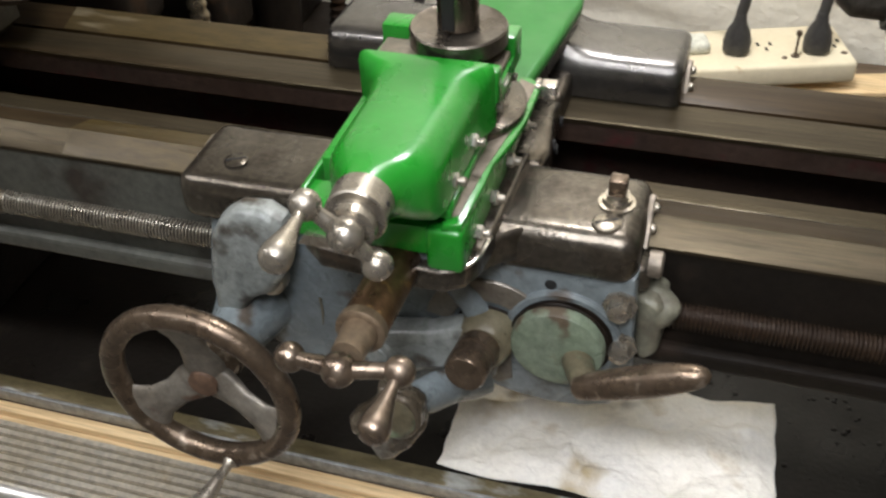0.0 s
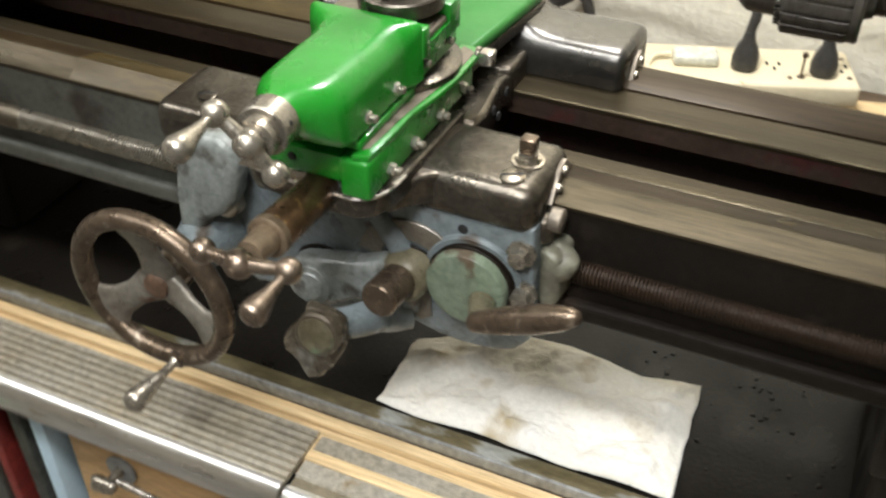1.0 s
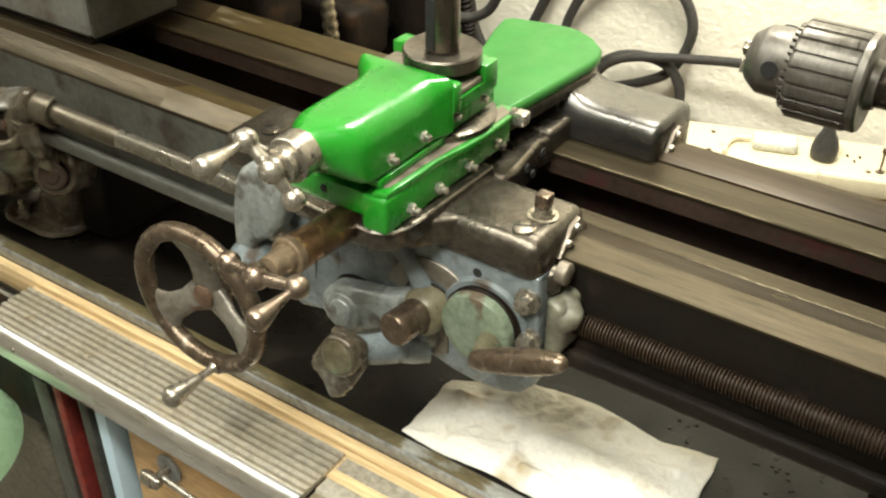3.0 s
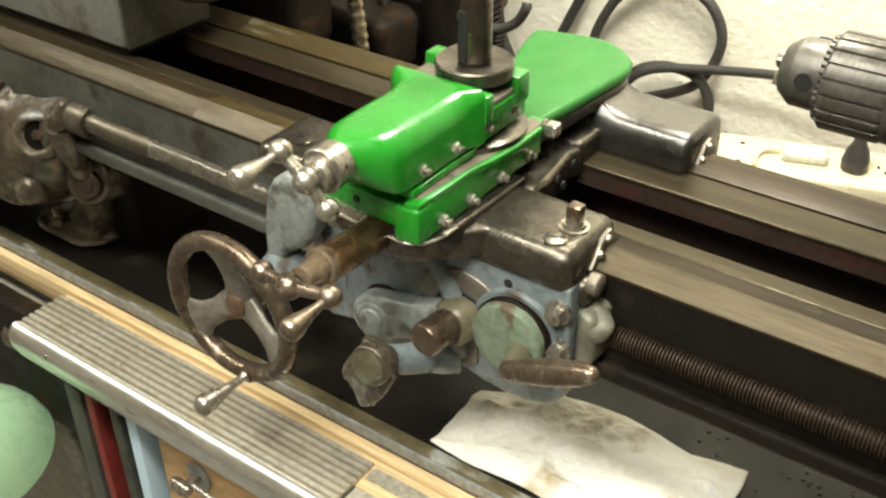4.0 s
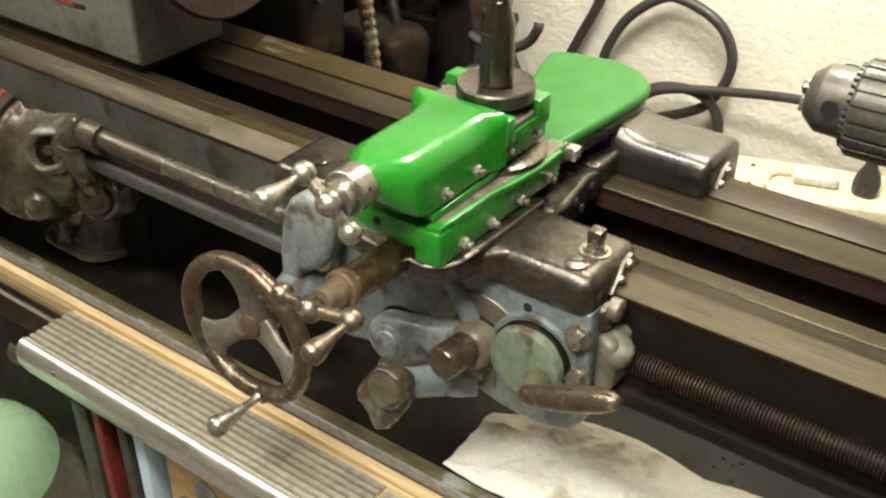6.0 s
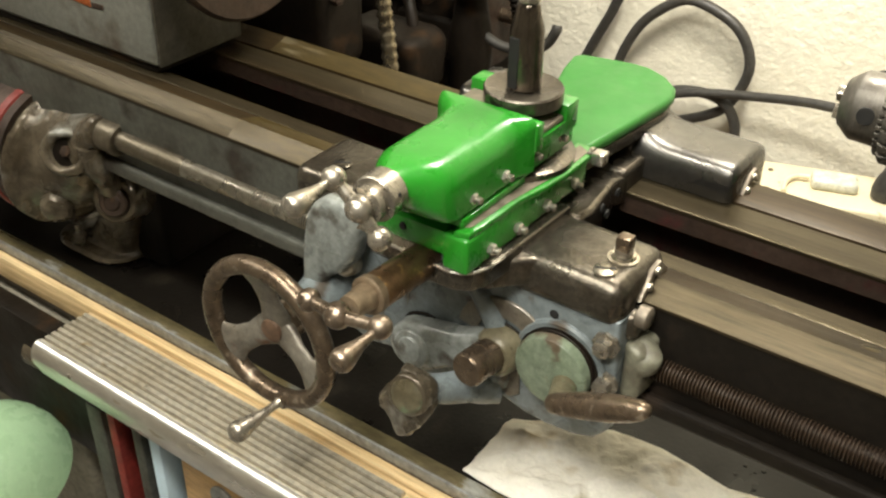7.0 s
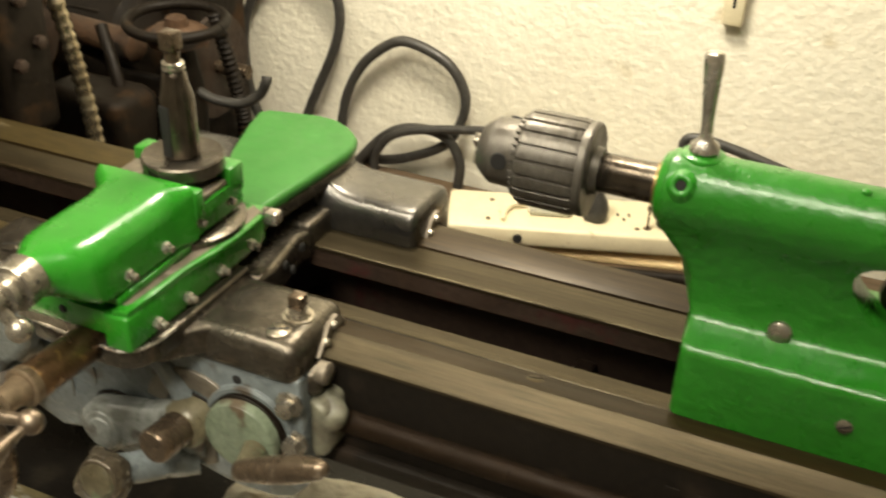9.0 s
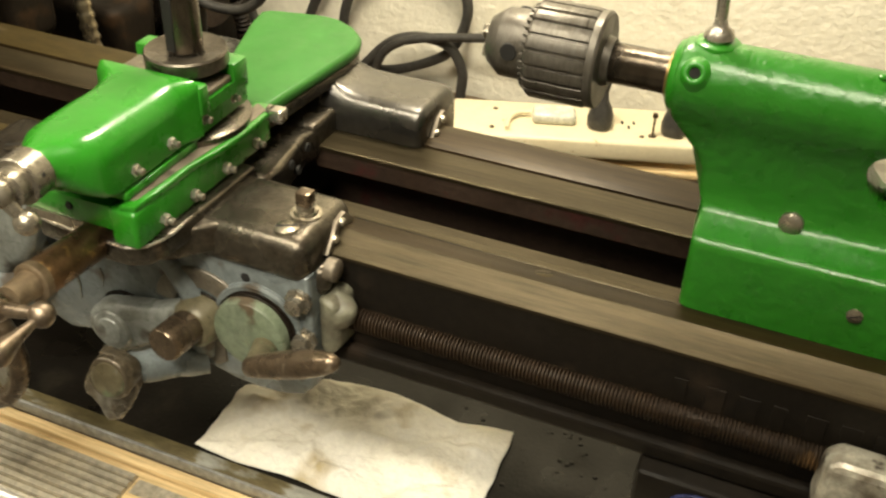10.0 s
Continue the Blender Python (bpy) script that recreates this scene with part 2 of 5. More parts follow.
def add_rev(bm, p, d, prof, n=24, cap=True):
    """Turns a profile of (along, radius) round the line through p along d."""
    m = frame_to(p, d)
    rings = []
    for s, r in prof:
        rings.append([bm.verts.new(m @ Vector((r * math.cos(2 * math.pi * k / n), r * math.sin(2 * math.pi * k / n), s))) for k in range(n)])
    for a, b in zip(rings, rings[1:]):
        for k in range(n):
            bm.faces.new((a[k], a[(k + 1) % n], b[(k + 1) % n], b[k]))
    if cap:
        bm.faces.new(rings[0][::-1])
        bm.faces.new(rings[-1])
    return bm


def rev(p, d, prof, n=24, cap=True):
    return add_rev(bmesh.new(), p, d, prof, n, cap)


def cyl(p, d, length, r, ch=0.0006, n=24):
    return rev(p, d, [(0, r - ch), (ch, r), (length - ch, r), (length, r - ch)], n)


def add_ball(bm, c, r, u=18, v=12, squash=(1, 1, 1)):
    geo = bmesh.ops.create_uvsphere(bm, u_segments=u, v_segments=v, radius=r)
    for w in geo["verts"]:
        w.co = Vector(c) + Vector((w.co.x * squash[0], w.co.y * squash[1], w.co.z * squash[2]))
    return bm


def ball(c, r, u=18, v=12, squash=(1, 1, 1)):
    return add_ball(bmesh.new(), c, r, u, v, squash)


def loft(rings, cap=True, closed=True):
    bm = bmesh.new()
    vs = [[bm.verts.new(p) for p in ring] for ring in rings]
    n = len(vs[0])
    for a, b in zip(vs, vs[1:]):
        for k in range(n if closed else n - 1):
            bm.faces.new((a[k], a[(k + 1) % n], b[(k + 1) % n], b[k]))
    if cap:
        bm.faces.new(vs[0][::-1])
        bm.faces.new(vs[-1])
    return bm


def rrect(w, h, r, n=5):
    """A rounded rectangle round the origin, in two axes."""
    pts = []
    for cx, cy, a0 in ((w / 2 - r, h / 2 - r, 0), (-w / 2 + r, h / 2 - r, 90), (-w / 2 + r, -h / 2 + r, 180), (w / 2 - r, -h / 2 + r, 270)):
        for k in range(n):
            a = radians(a0 + 90 * k / (n - 1))
            pts.append((cx + r * math.cos(a), cy + r * math.sin(a)))
    return pts


def arch(w, h, top, low, n=7):
    """A rectangle round the origin with wide upper and tight lower corners."""
    pts = []
    for sx, sy, a0, r in ((1, 1, 0, top), (-1, 1, 90, top), (-1, -1, 180, low), (1, -1, 270, low)):
        for k in range(n):
            a = radians(a0 + 90 * k / (n - 1))
            pts.append((sx * (w / 2 - r) + r * math.cos(a), sy * (h / 2 - r) + r * math.sin(a)))
    return pts


def extrude(poly, axis, a, b, bevel=0.0, seg=2):
    """A closed outline of two axes, pulled from a to b along the third and bevelled."""
    bm = bmesh.new()

    def at(u, v, w):
        return {"x": (w, u, v), "y": (u, w, v), "z": (u, v, w)}[axis]
    lo = [bm.verts.new(at(u, v, a)) for u, v in poly]
    hi = [bm.verts.new(at(u, v, b)) for u, v in poly]
    n = len(poly)
    for k in range(n):
        bm.faces.new((lo[k], lo[(k + 1) % n], hi[(k + 1) % n], hi[k]))
    bm.faces.new(lo[::-1])
    bm.faces.new(hi)
    bmesh.ops.recalc_face_normals(bm, faces=bm.faces)
    if bevel:
        caps = {e for f in bm.faces if len(f.verts) == n for e in f.edges} if n > 4 else set(bm.edges)
        bmesh.ops.bevel(bm, geom=list(caps), offset=bevel, segments=seg, profile=0.5, affect="EDGES")
    return bm


def smooth_path(pts, steps=10):
    """Catmull-Rom through the points."""
    p = [Vector(q) for q in pts]
    p = [p[0] * 2 - p[1]] + p + [p[-1] * 2 - p[-2]]
    out = []
    for i in range(1, len(p) - 2):
        for k in range(steps):
            t = k / steps
            a, b, c, d = p[i - 1], p[i], p[i + 1], p[i + 2]
            out.append(0.5 * (2 * b + (c - a) * t + (2 * a - 5 * b + 4 * c - d) * t * t + (3 * b - a - 3 * c + d) * t ** 3))
    return out + [p[-2]]


def tube(pts, radius, n=10, steps=8, smooth=True, squash=1.0):
    """A pipe along points; radius is a number or one per sample as a function of 0..1."""
    path = smooth_path(pts, steps) if smooth else [Vector(q) for q in pts]
    rings = []
    up = Vector((0.13, 0.2, 0.97)).normalized()
    for i, q in enumerate(path):
        d = (path[min(i + 1, len(path) - 1)] - path[max(i - 1, 0)]).normalized()
        s = d.cross(up).normalized()
        up = s.cross(d).normalized()
        r = radius(i / (len(path) - 1)) if callable(radius) else radius
        rings.append([q + r * (math.cos(2 * math.pi * k / n) * s + squash * math.sin(2 * math.pi * k / n) * up) for k in range(n)])
    return loft(rings)


def rough_up(bm, amount, scale, seed=0.0):
    """Moves the vertices of a casting by noise."""
    for v in bm.verts:
        v.co += Vector(noise.noise_vector(v.co * scale + Vector((seed, seed, seed)))) * amount
    return bm


def carve(ob, cutter, bevel=0.0):
    """Takes the cutter's body out of the object's mesh and rounds the new edges."""
    tool = obj("cutter", cutter, HOLE)
    mod = ob.modifiers.new("cut", "BOOLEAN")
    mod.object, mod.operation, mod.solver = tool, "DIFFERENCE", "EXACT"
    if bevel:
        b = ob.modifiers.new("round", "BEVEL")
        b.width, b.segments, b.limit_method, b.angle_limit = bevel, 3, "ANGLE", radians(50)
    bpy.context.view_layer.update()
    dg = bpy.context.evaluated_depsgraph_get()
    me = bpy.data.meshes.new_from_object(ob.evaluated_get(dg))
    ob.modifiers.clear()
    ob.data = me
    bpy.data.objects.remove(tool)
    for f in me.polygons:
        f.use_smooth = True
    return ob


def smoother(ob, levels=2):
    mod = ob.modifiers.new("smooth", "SUBSURF")
    mod.levels = mod.render_levels = levels
    return ob


def bolt(name, at, d, r, h, parent, material=None, sides=6, label=""):
    """A hexagon or square bolt head with a washer."""
    bm = rev(at, d, [(0, r * 1.45), (h * 0.18, r * 1.45), (h * 0.18, r * 1.15)], 20)
    add_rev(bm, Vector(at) + Vector(d).normalized() * h * 0.18, d, [(0, r * 1.12), (h * 0.75, r * 1.12), (h * 0.85, r * 0.9)], sides)
    return part(name, bm, material or BRIGHT, parent, label, 25)


def gib_screw(at, parent):
    """A locknut and a slotted stud sticking out along x."""
    nut = part("locknut", rev(at, (1, 0, 0), [(0, 0.0036), (0.0028, 0.0036), (0.0034, 0.0030)], 6), BRIGHT, parent, "bright hexagon locknut", 25)
    stud = rev(Vector(at) + Vector((0.0034, 0, 0)), (1, 0, 0), [(0, 0.0021), (0.0030, 0.0021), (0.0036, 0.0016)], 14)
    part("stud", stud, BALL, nut)
    return nut


def slot_screw(name, at, d, r, parent, material=None):
    m = frame_to(at, d)
    bm = rev(at, d, [(0, r), (r * 0.22, r), (r * 0.32, r * 0.85)], 22)
    ob = part(name, bm, material or BALL, parent)
    sl = box(-r * 0.85, r * 0.85, -r * 0.10, r * 0.10, r * 0.30, r * 0.36)
    sl.transform(m @ Matrix.Rotation(0.5, 4, "Z"))
    part("slot", sl, HOLE, ob)
    return ob


# ---- room ----
def room():
    single("wall_north", box(-2.6, 2.6, 0.62, 0.74, -0.9, 1.5), PLASTER, "rough cream plaster wall behind the bench", "wall", kind="structure")
    single("wall_south", box(-2.6, 2.6, -2.72, -2.6, -0.9, 1.5), ROOM, "plain painted wall", "wall", kind="structure")
    single("wall_west", box(-2.72, -2.6, -2.72, 0.74, -0.9, 1.5), ROOM, "plain painted wall", "wall", kind="structure")
    single("wall_east", box(2.6, 2.72, -2.72, 0.74, -0.9, 1.5), ROOM, "plain painted wall", "wall", kind="structure")
    single("floor", box(-2.72, 2.72, -2.72, 0.74, -1.0, -0.9), CONCRETE, "grey concrete workshop floor", "floor", kind="structure")
    single("ceiling", box(-2.72, 2.72, -2.72, 0.74, 1.5, 1.6), ROOM, "plain painted ceiling", "ceiling", kind="structure")


room()


# ---- bench ----
def bench():
    b = thing("workbench", "wooden workbench with a pine edge and drawers under a steel tray", "workbench", (0, 0, -0.9))
    off = Vector((0, 0, 0.9))

    def p(name, bm, m, parent=b, label=""):
        bm.transform(Matrix.Translation(off))
        return part(name, bm, m, parent, label)
    p("bench_top", box(-1.4, 1.4, -0.0222, 0.60, -0.048, -0.008, 0.002), mat("dark_bench_plywood", (0.12, 0.08, 0.045), 0.55, 0, (0.07, 0.045, 0.025), 14, 0.9, 0.15, 200, stretch=(0.3, 2, 2)))
    p("edge_strip", box(-1.4, 1.4, -0.0305, -0.0225, -0.030, -0.0060, 0.0010), WOOD, label="raw pine strip along the edge")
    p("edge_strip", box(-0.386, 1.4, -0.0600, -0.0315, -0.030, -0.0100, 0.0010), WOOD)
    # black board stands in for the unlit void below the edge
    p("dark_void_board", box(-1.35, 1.35, -0.060, -0.040, -0.16, -0.031, 0.002), BLACK)
    d = p("drawer", box(-0.236, 0.06, -0.074, -0.0605, -0.33, -0.045, 0.003), DRAWER, label="light plywood drawer front")
    washer = p("washer", rev((-0.187, -0.0742, -0.082), (0, -1, 0), [(0, 0.013), (0.002, 0.0135), (0.0028, 0.012)], 24), ZINC, d, "large zinc washer")
    p("stud", rev((-0.187, -0.077, -0.082), (0, -1, 0), [(0, 0.004), (0.02, 0.004), (0.021, 0.003)], 12), BALL, d)
    p("wing_nut", rough_up(box(-0.200, -0.178, -0.098, -0.088, -0.087, -0.076, 0.004, 3), 0.002, 120), BALL, d)
    p("drawer", box(0.07, 0.5, -0.074, -0.0605, -0.33, -0.045, 0.003), DRAWER)
    p("drawer_rod", rev((-0.184, -0.085, -0.083), (1, 0, -0.12), [(0, 0.0028), (0.16, 0.0028)], 10), BRIGHT, label="thin steel rod")
    p("bench_leg", box(-0.287, -0.275, -0.080, -0.0605, -0.9, -0.05, 0.002), BEDPAINT)
    p("bench_leg", box(1.2, 1.28, -0.03, 0.05, -0.9, -0.05, 0.003), BEDPAINT)
    p("bench_leg", box(-1.3, -1.2, 0.45, 0.55, -0.9, -0.05, 0.003), BEDPAINT)
    p("bench_leg", box(1.2, 1.28, 0.45, 0.55, -0.9, -0.05, 0.003), BEDPAINT)
    tagged(b)


bench()


def nosing(x0, x1, label, dz=0.0, ribs=7):
    t = thing("edge_trim", label, "edge trim", (x0, -0.060, -0.0055 + dz), "aluminium trims on the bench edge")
    w = x1 - x0
    y0, y1, top = -0.096 + 0.060, -0.0375 + 0.060, 0.0
    prof = []
    n = ribs
    pitch = 0.045 / n
    for k in range(n):
        a = y1 - 0.001 - k * pitch
        prof += [(a, top), (a - pitch * 0.55, top), (a - pitch * 0.60, top - 0.0022), (a - pitch * 0.95, top - 0.0022)]
    prof += [(y1 - 0.001 - n * pitch, top), (y0 + 0.0100, top - 0.0003), (y0 + 0.0060, top - 0.0030), (y0 + 0.0030, top - 0.0085), (y0 + 0.0030, top - 0.0212), (y0 + 0.0050, top - 0.0212), (y0 + 0.0065, top - 0.0060), (y1, top - 0.0042)]
    arc = [radians(90 + 90 * k / 14) for k in range(15)]
    outer = [(y0 + 0.0098 + 0.0104 * math.cos(a), -0.0120 + 0.0132 * math.sin(a)) for a in arc]
    inner = [(y0 + 0.0098 + 0.0092 * math.cos(a), -0.0120 + 0.0122 * math.sin(a)) for a in arc]
    lip = extrude(outer + [(y0 - 0.0002, -0.0180), (y0 + 0.0062, -0.0345), (y0 + 0.0074, -0.0345), (y0 + 0.0010, -0.0180)] + inner[::-1], "x", 0.0, w)
    # strips darken each groove: dirt, with the groove's shade in their colour
    for k in range(n):
        a = y1 - 0.001 - k * pitch
        part("groove_dirt_shade", box(0.0002, w - 0.0002, a - pitch * 0.92, a - pitch * 0.62, top - 0.0022, top - 0.0016), GROOVE, t)
    part("polished_lip", lip, POLISHED, t, "polished rounded front lip", 50)
    part("plate", extrude(prof, "x", 0.0, w), ALU, t, angle=30)
    for k in range(max(1, int(w / 0.18))):
        part("rivet", rev((0.050 + k * 0.18, y0 + 0.0004, -0.0085), (0, -1, 0), [(0, 0.0026), (0.0008, 0.0024), (0.0014, 0.0012)], 14), BALL, t)
    return t


nosing(-0.383, -0.032, "ribbed aluminium stair nosing with a polished lip screwed to the bench edge")
nosing(-0.030, 0.75, "plain worn aluminium edge trim with screws on the bench edge", -0.004, 2)


# ---- tray ----
def tray():
    t = thing("chip_tray", "black oily sheet-steel chip tray under the lathe", "chip tray", (0, 0, 0))
    part("pan", box(-1.2, 1.2, -0.0075, 0.36, -0.007, 0.0), TRAY, t)
    part("front_rim", box(-1.2, 1.2, -0.0195, -0.0078, -0.007, 0.0035, 0.0012), RIM, t, "tarnished olive rim")
    part("front_lip", box(-1.2, 1.2, -0.0222, -0.0197, -0.0062, 0.0040, 0.0008), ZINC, t, "grey zinc lip")
    part("back_rim", box(-1.2, 1.2, 0.3605, 0.372, -0.007, 0.022, 0.002), RIM, t)
    rng = random.Random(4)
    bm = bmesh.new()
    for k in range(150):
        x, y = rng.uniform(0.15, 0.42), rng.uniform(0.02, 0.13)
        add_ball(bm, (x, y, 0.0002), rng.uniform(0.0006, 0.0022), 8, 5, (1, 1, 0.25))
    tagged(part("oil_drops", bm, TRAY, t), kind="stuff")


tray()


# ---- lathe bed ----
SPLASH = mat("splashed_bearing_steel", (0.52, 0.50, 0.42), 0.42, 0.3, (0.14, 0.115, 0.085), 75, 0.5, 0.4, 200, (0.05, 0.04, 0.03), 70, 0.60)


def bed():
    b = thing("lathe_bed", "cast iron lathe bed with worn steel ways and grey painted sides", "lathe bed", (0, 0, 0.12))
    x0, x1 = -0.85, 1.0

    def p(name, bm, m, label=""):
        bm.transform(Matrix.Translation((0, 0, -0.12)))
        return part(name, bm, m, b, label, 20)
    foot, crest = 0.2005, 0.2102
    wall = [(0.0006, 0.1402), (0.0006, 0.1985), (0.0130, 0.2068), (0.0330, 0.2004), (0.0484, 0.2004), (0.0484, 0.190), (0.022, 0.178), (0.020, 0.1402)]
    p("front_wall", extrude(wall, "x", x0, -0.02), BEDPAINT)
    # right length darker than the left: oil, plus shade painted in
    p("front_wall", extrude(wall, "x", -0.0198, x1), BEDSHADE, "oily length of the front wall, darkened for shade")
    p("front_way", extrude([(0.0, 0.1986), (0.0, foot), (0.0006, 0.2012), (0.0130, crest), (0.0136, crest), (0.0136, 0.2070)], "x", x0, x1), WAY, "worn bright outer face of the front V-way")
    p("front_way_inner", extrude([(0.0137, 0.2070), (0.0137, crest), (0.0142, crest), (0.0330, 0.2042), (0.0335, 0.2025), (0.0348, 0.2025), (0.0348, 0.2006)], "x", x0, x1), WAYMID, "brown oiled inner face of the V-way")
    p("front_flat", extrude([(0.0349, 0.2006), (0.0349, 0.2032), (0.0354, 0.2038), (0.0478, 0.2038), (0.0488, 0.2030), (0.0488, 0.2006)], "x", x0, x1), WAY, "worn steel flat way")
    p("groove_strip", box(x0, x1, 0.0334, 0.0350, 0.20255, 0.2031), HOLE, "black strip along the groove")
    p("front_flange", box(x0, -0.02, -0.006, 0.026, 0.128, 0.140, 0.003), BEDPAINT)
    p("front_flange", box(-0.0198, x1, -0.006, 0.026, 0.128, 0.140, 0.003), BEDSHADE)
    p("rear_flat", extrude([(0.0990, 0.2006), (0.0990, 0.2030), (0.1000, 0.2038), (0.1262, 0.2038), (0.1268, 0.2025), (0.1268, 0.2006)], "x", x0, x1), WAY, "worn steel flat way")
    p("rear_way_inner", extrude([(0.1269, 0.2006), (0.1269, 0.2025), (0.1282, 0.2025), (0.1288, 0.2042), (0.1480, crest), (0.1486, crest), (0.1486, 0.2070)], "x", x0, x1), WAYMID, "brown oiled inner face of the rear V-way")
    p("rear_way", extrude([(0.1487, 0.2070), (0.1487, crest), (0.1492, crest), (0.1625, 0.2012), (0.1630, foot), (0.1630, 0.1986)], "x", x0, x1), WAY)
    p("way_insert", extrude([(0.1290, 0.2046), (0.1480, 0.21055), (0.1490, 0.21055), (0.1500, 0.2098), (0.1484, 0.2097), (0.1290, 0.2036)], "x", -0.30, -0.10), WAYDARK)
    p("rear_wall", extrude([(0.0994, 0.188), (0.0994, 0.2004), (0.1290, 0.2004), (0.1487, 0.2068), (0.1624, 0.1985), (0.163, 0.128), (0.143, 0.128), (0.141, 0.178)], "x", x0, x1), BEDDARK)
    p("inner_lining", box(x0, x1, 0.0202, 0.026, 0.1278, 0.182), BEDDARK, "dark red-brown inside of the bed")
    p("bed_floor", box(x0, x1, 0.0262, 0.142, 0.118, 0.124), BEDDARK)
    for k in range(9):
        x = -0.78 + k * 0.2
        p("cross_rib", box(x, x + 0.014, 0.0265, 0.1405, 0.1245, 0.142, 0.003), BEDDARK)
    p("end_plate", box(x1 + 0.0005, x1 + 0.012, 0.0, 0.163, 0.118, 0.2, 0.002), BEDPAINT)
    # the darker hardened length of the ways beside the carriage
    p("way_insert", extrude([(0.0004, 0.2014), (0.0128, 0.2105), (0.0144, 0.2105), (0.0328, 0.2046), (0.0328, 0.2036), (0.0136, 0.2096)], "x", -0.219, -0.10), WAYDARK, "oily brown length of the way")
    for x in (0.2241, 0.62, -0.60):
        ob = slot_screw("way_screw", (x, 0.0255, 0.2053 - 0.12), (0, 0.31, 0.95), 0.0052, b, WAYDARK)
    # raised cast lettering on the side, as plain bars
    for k in range(9):
        x = 0.305 + k * 0.0165
        p("raised_bar", box(x, x + (0.010 if k % 3 else 0.007), -0.0002, 0.0005, 0.168, 0.184, 0.0002, 1), BEDSHADE)
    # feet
    p("leg", box(0.300, 0.460, -0.010, 0.165, 0.0005, 0.1275, 0.008, 3), BEDSHADE)
    p("leg_ledge", box(0.296, 0.464, -0.016, 0.168, 0.088, 0.1275, 0.004, 3), BEDSHADE)
    p("leg", box(0.86, 0.98, -0.010, 0.165, 0.0005, 0.1275, 0.008, 3), BEDPAINT)
    badge = [(0.335 + 0.020 * math.cos(a * 0.2618), 0.110 + 0.014 * math.sin(a * 0.2618)) for a in range(24)]
    bd = p("badge", extrude(badge, "y", -0.0184, -0.0161, 0.0006, 2), mat("badge_blue", (0.02, 0.025, 0.08), 0.3, 0, (0.015, 0.018, 0.05), 40, 0.5), "oval dark blue badge")
    p("badge_field", extrude([(0.334 + 0.012 * math.cos(a * 0.5236), 0.113 + 0.008 * math.sin(a * 0.5236)) for a in range(12)], "y", -0.0190, -0.0185), RED, "red field of the badge")
    p("screw_bearing", rough_up(box(0.382, 0.470, -0.024, 0.0, 0.1405, 0.178, 0.008, 4), 0.003, 60), SPLASH, "paint-splashed bright screw bearing")
    for x in (-0.80,):
        p("foot", box(x, x + 0.1, 0.02, 0.18, 0.0, 0.1175, 0.006, 3), BRACKET)
    return b


bed()


def leadscrew():
    t = thing("leadscrew", "oily brown threaded leadscrew along the front of the bed", "leadscrew", (0, 0, 0))
    y, z = 0.000, 0.160
    prof, x, pitch = [], -0.268, 0.00212
    while x < 0.93:
        prof += [(x, 0.0056), (x + pitch * 0.30, 0.0079), (x + pitch * 0.55, 0.0079), (x + pitch * 0.82, 0.0056)]
        x += pitch
    part("thread", rev((0, y, z), (1, 0, 0), [q for q in prof if q[0] < -0.02], 24), THREADL, t, "brighter length of the thread", angle=20)
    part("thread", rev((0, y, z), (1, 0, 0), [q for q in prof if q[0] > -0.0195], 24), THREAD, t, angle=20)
    # black core darkens the grooves in place of their own shade
    part("thread_root", rev((-0.268, y, z), (1, 0, 0), [(0, 0.0069), (0.247, 0.0069)], 20), BLACK, t, "black core shading the bottom of the thread")
    part("plain_shank", rev((-0.355, y, z), (1, 0, 0), [(0, 0.0085), (0.083, 0.0085), (0.0865, 0.0065)], 22), SHANK, t, "smooth steel shank")
    part("collar", rev((-0.362, y, z), (1, 0, 0), [(0, 0.0125), (0.001, 0.0135), (0.019, 0.0135), (0.0205, 0.012), (0.0205, 0.008)], 26), SHANK, t, "worn steel collar")
    return t


leadscrew()


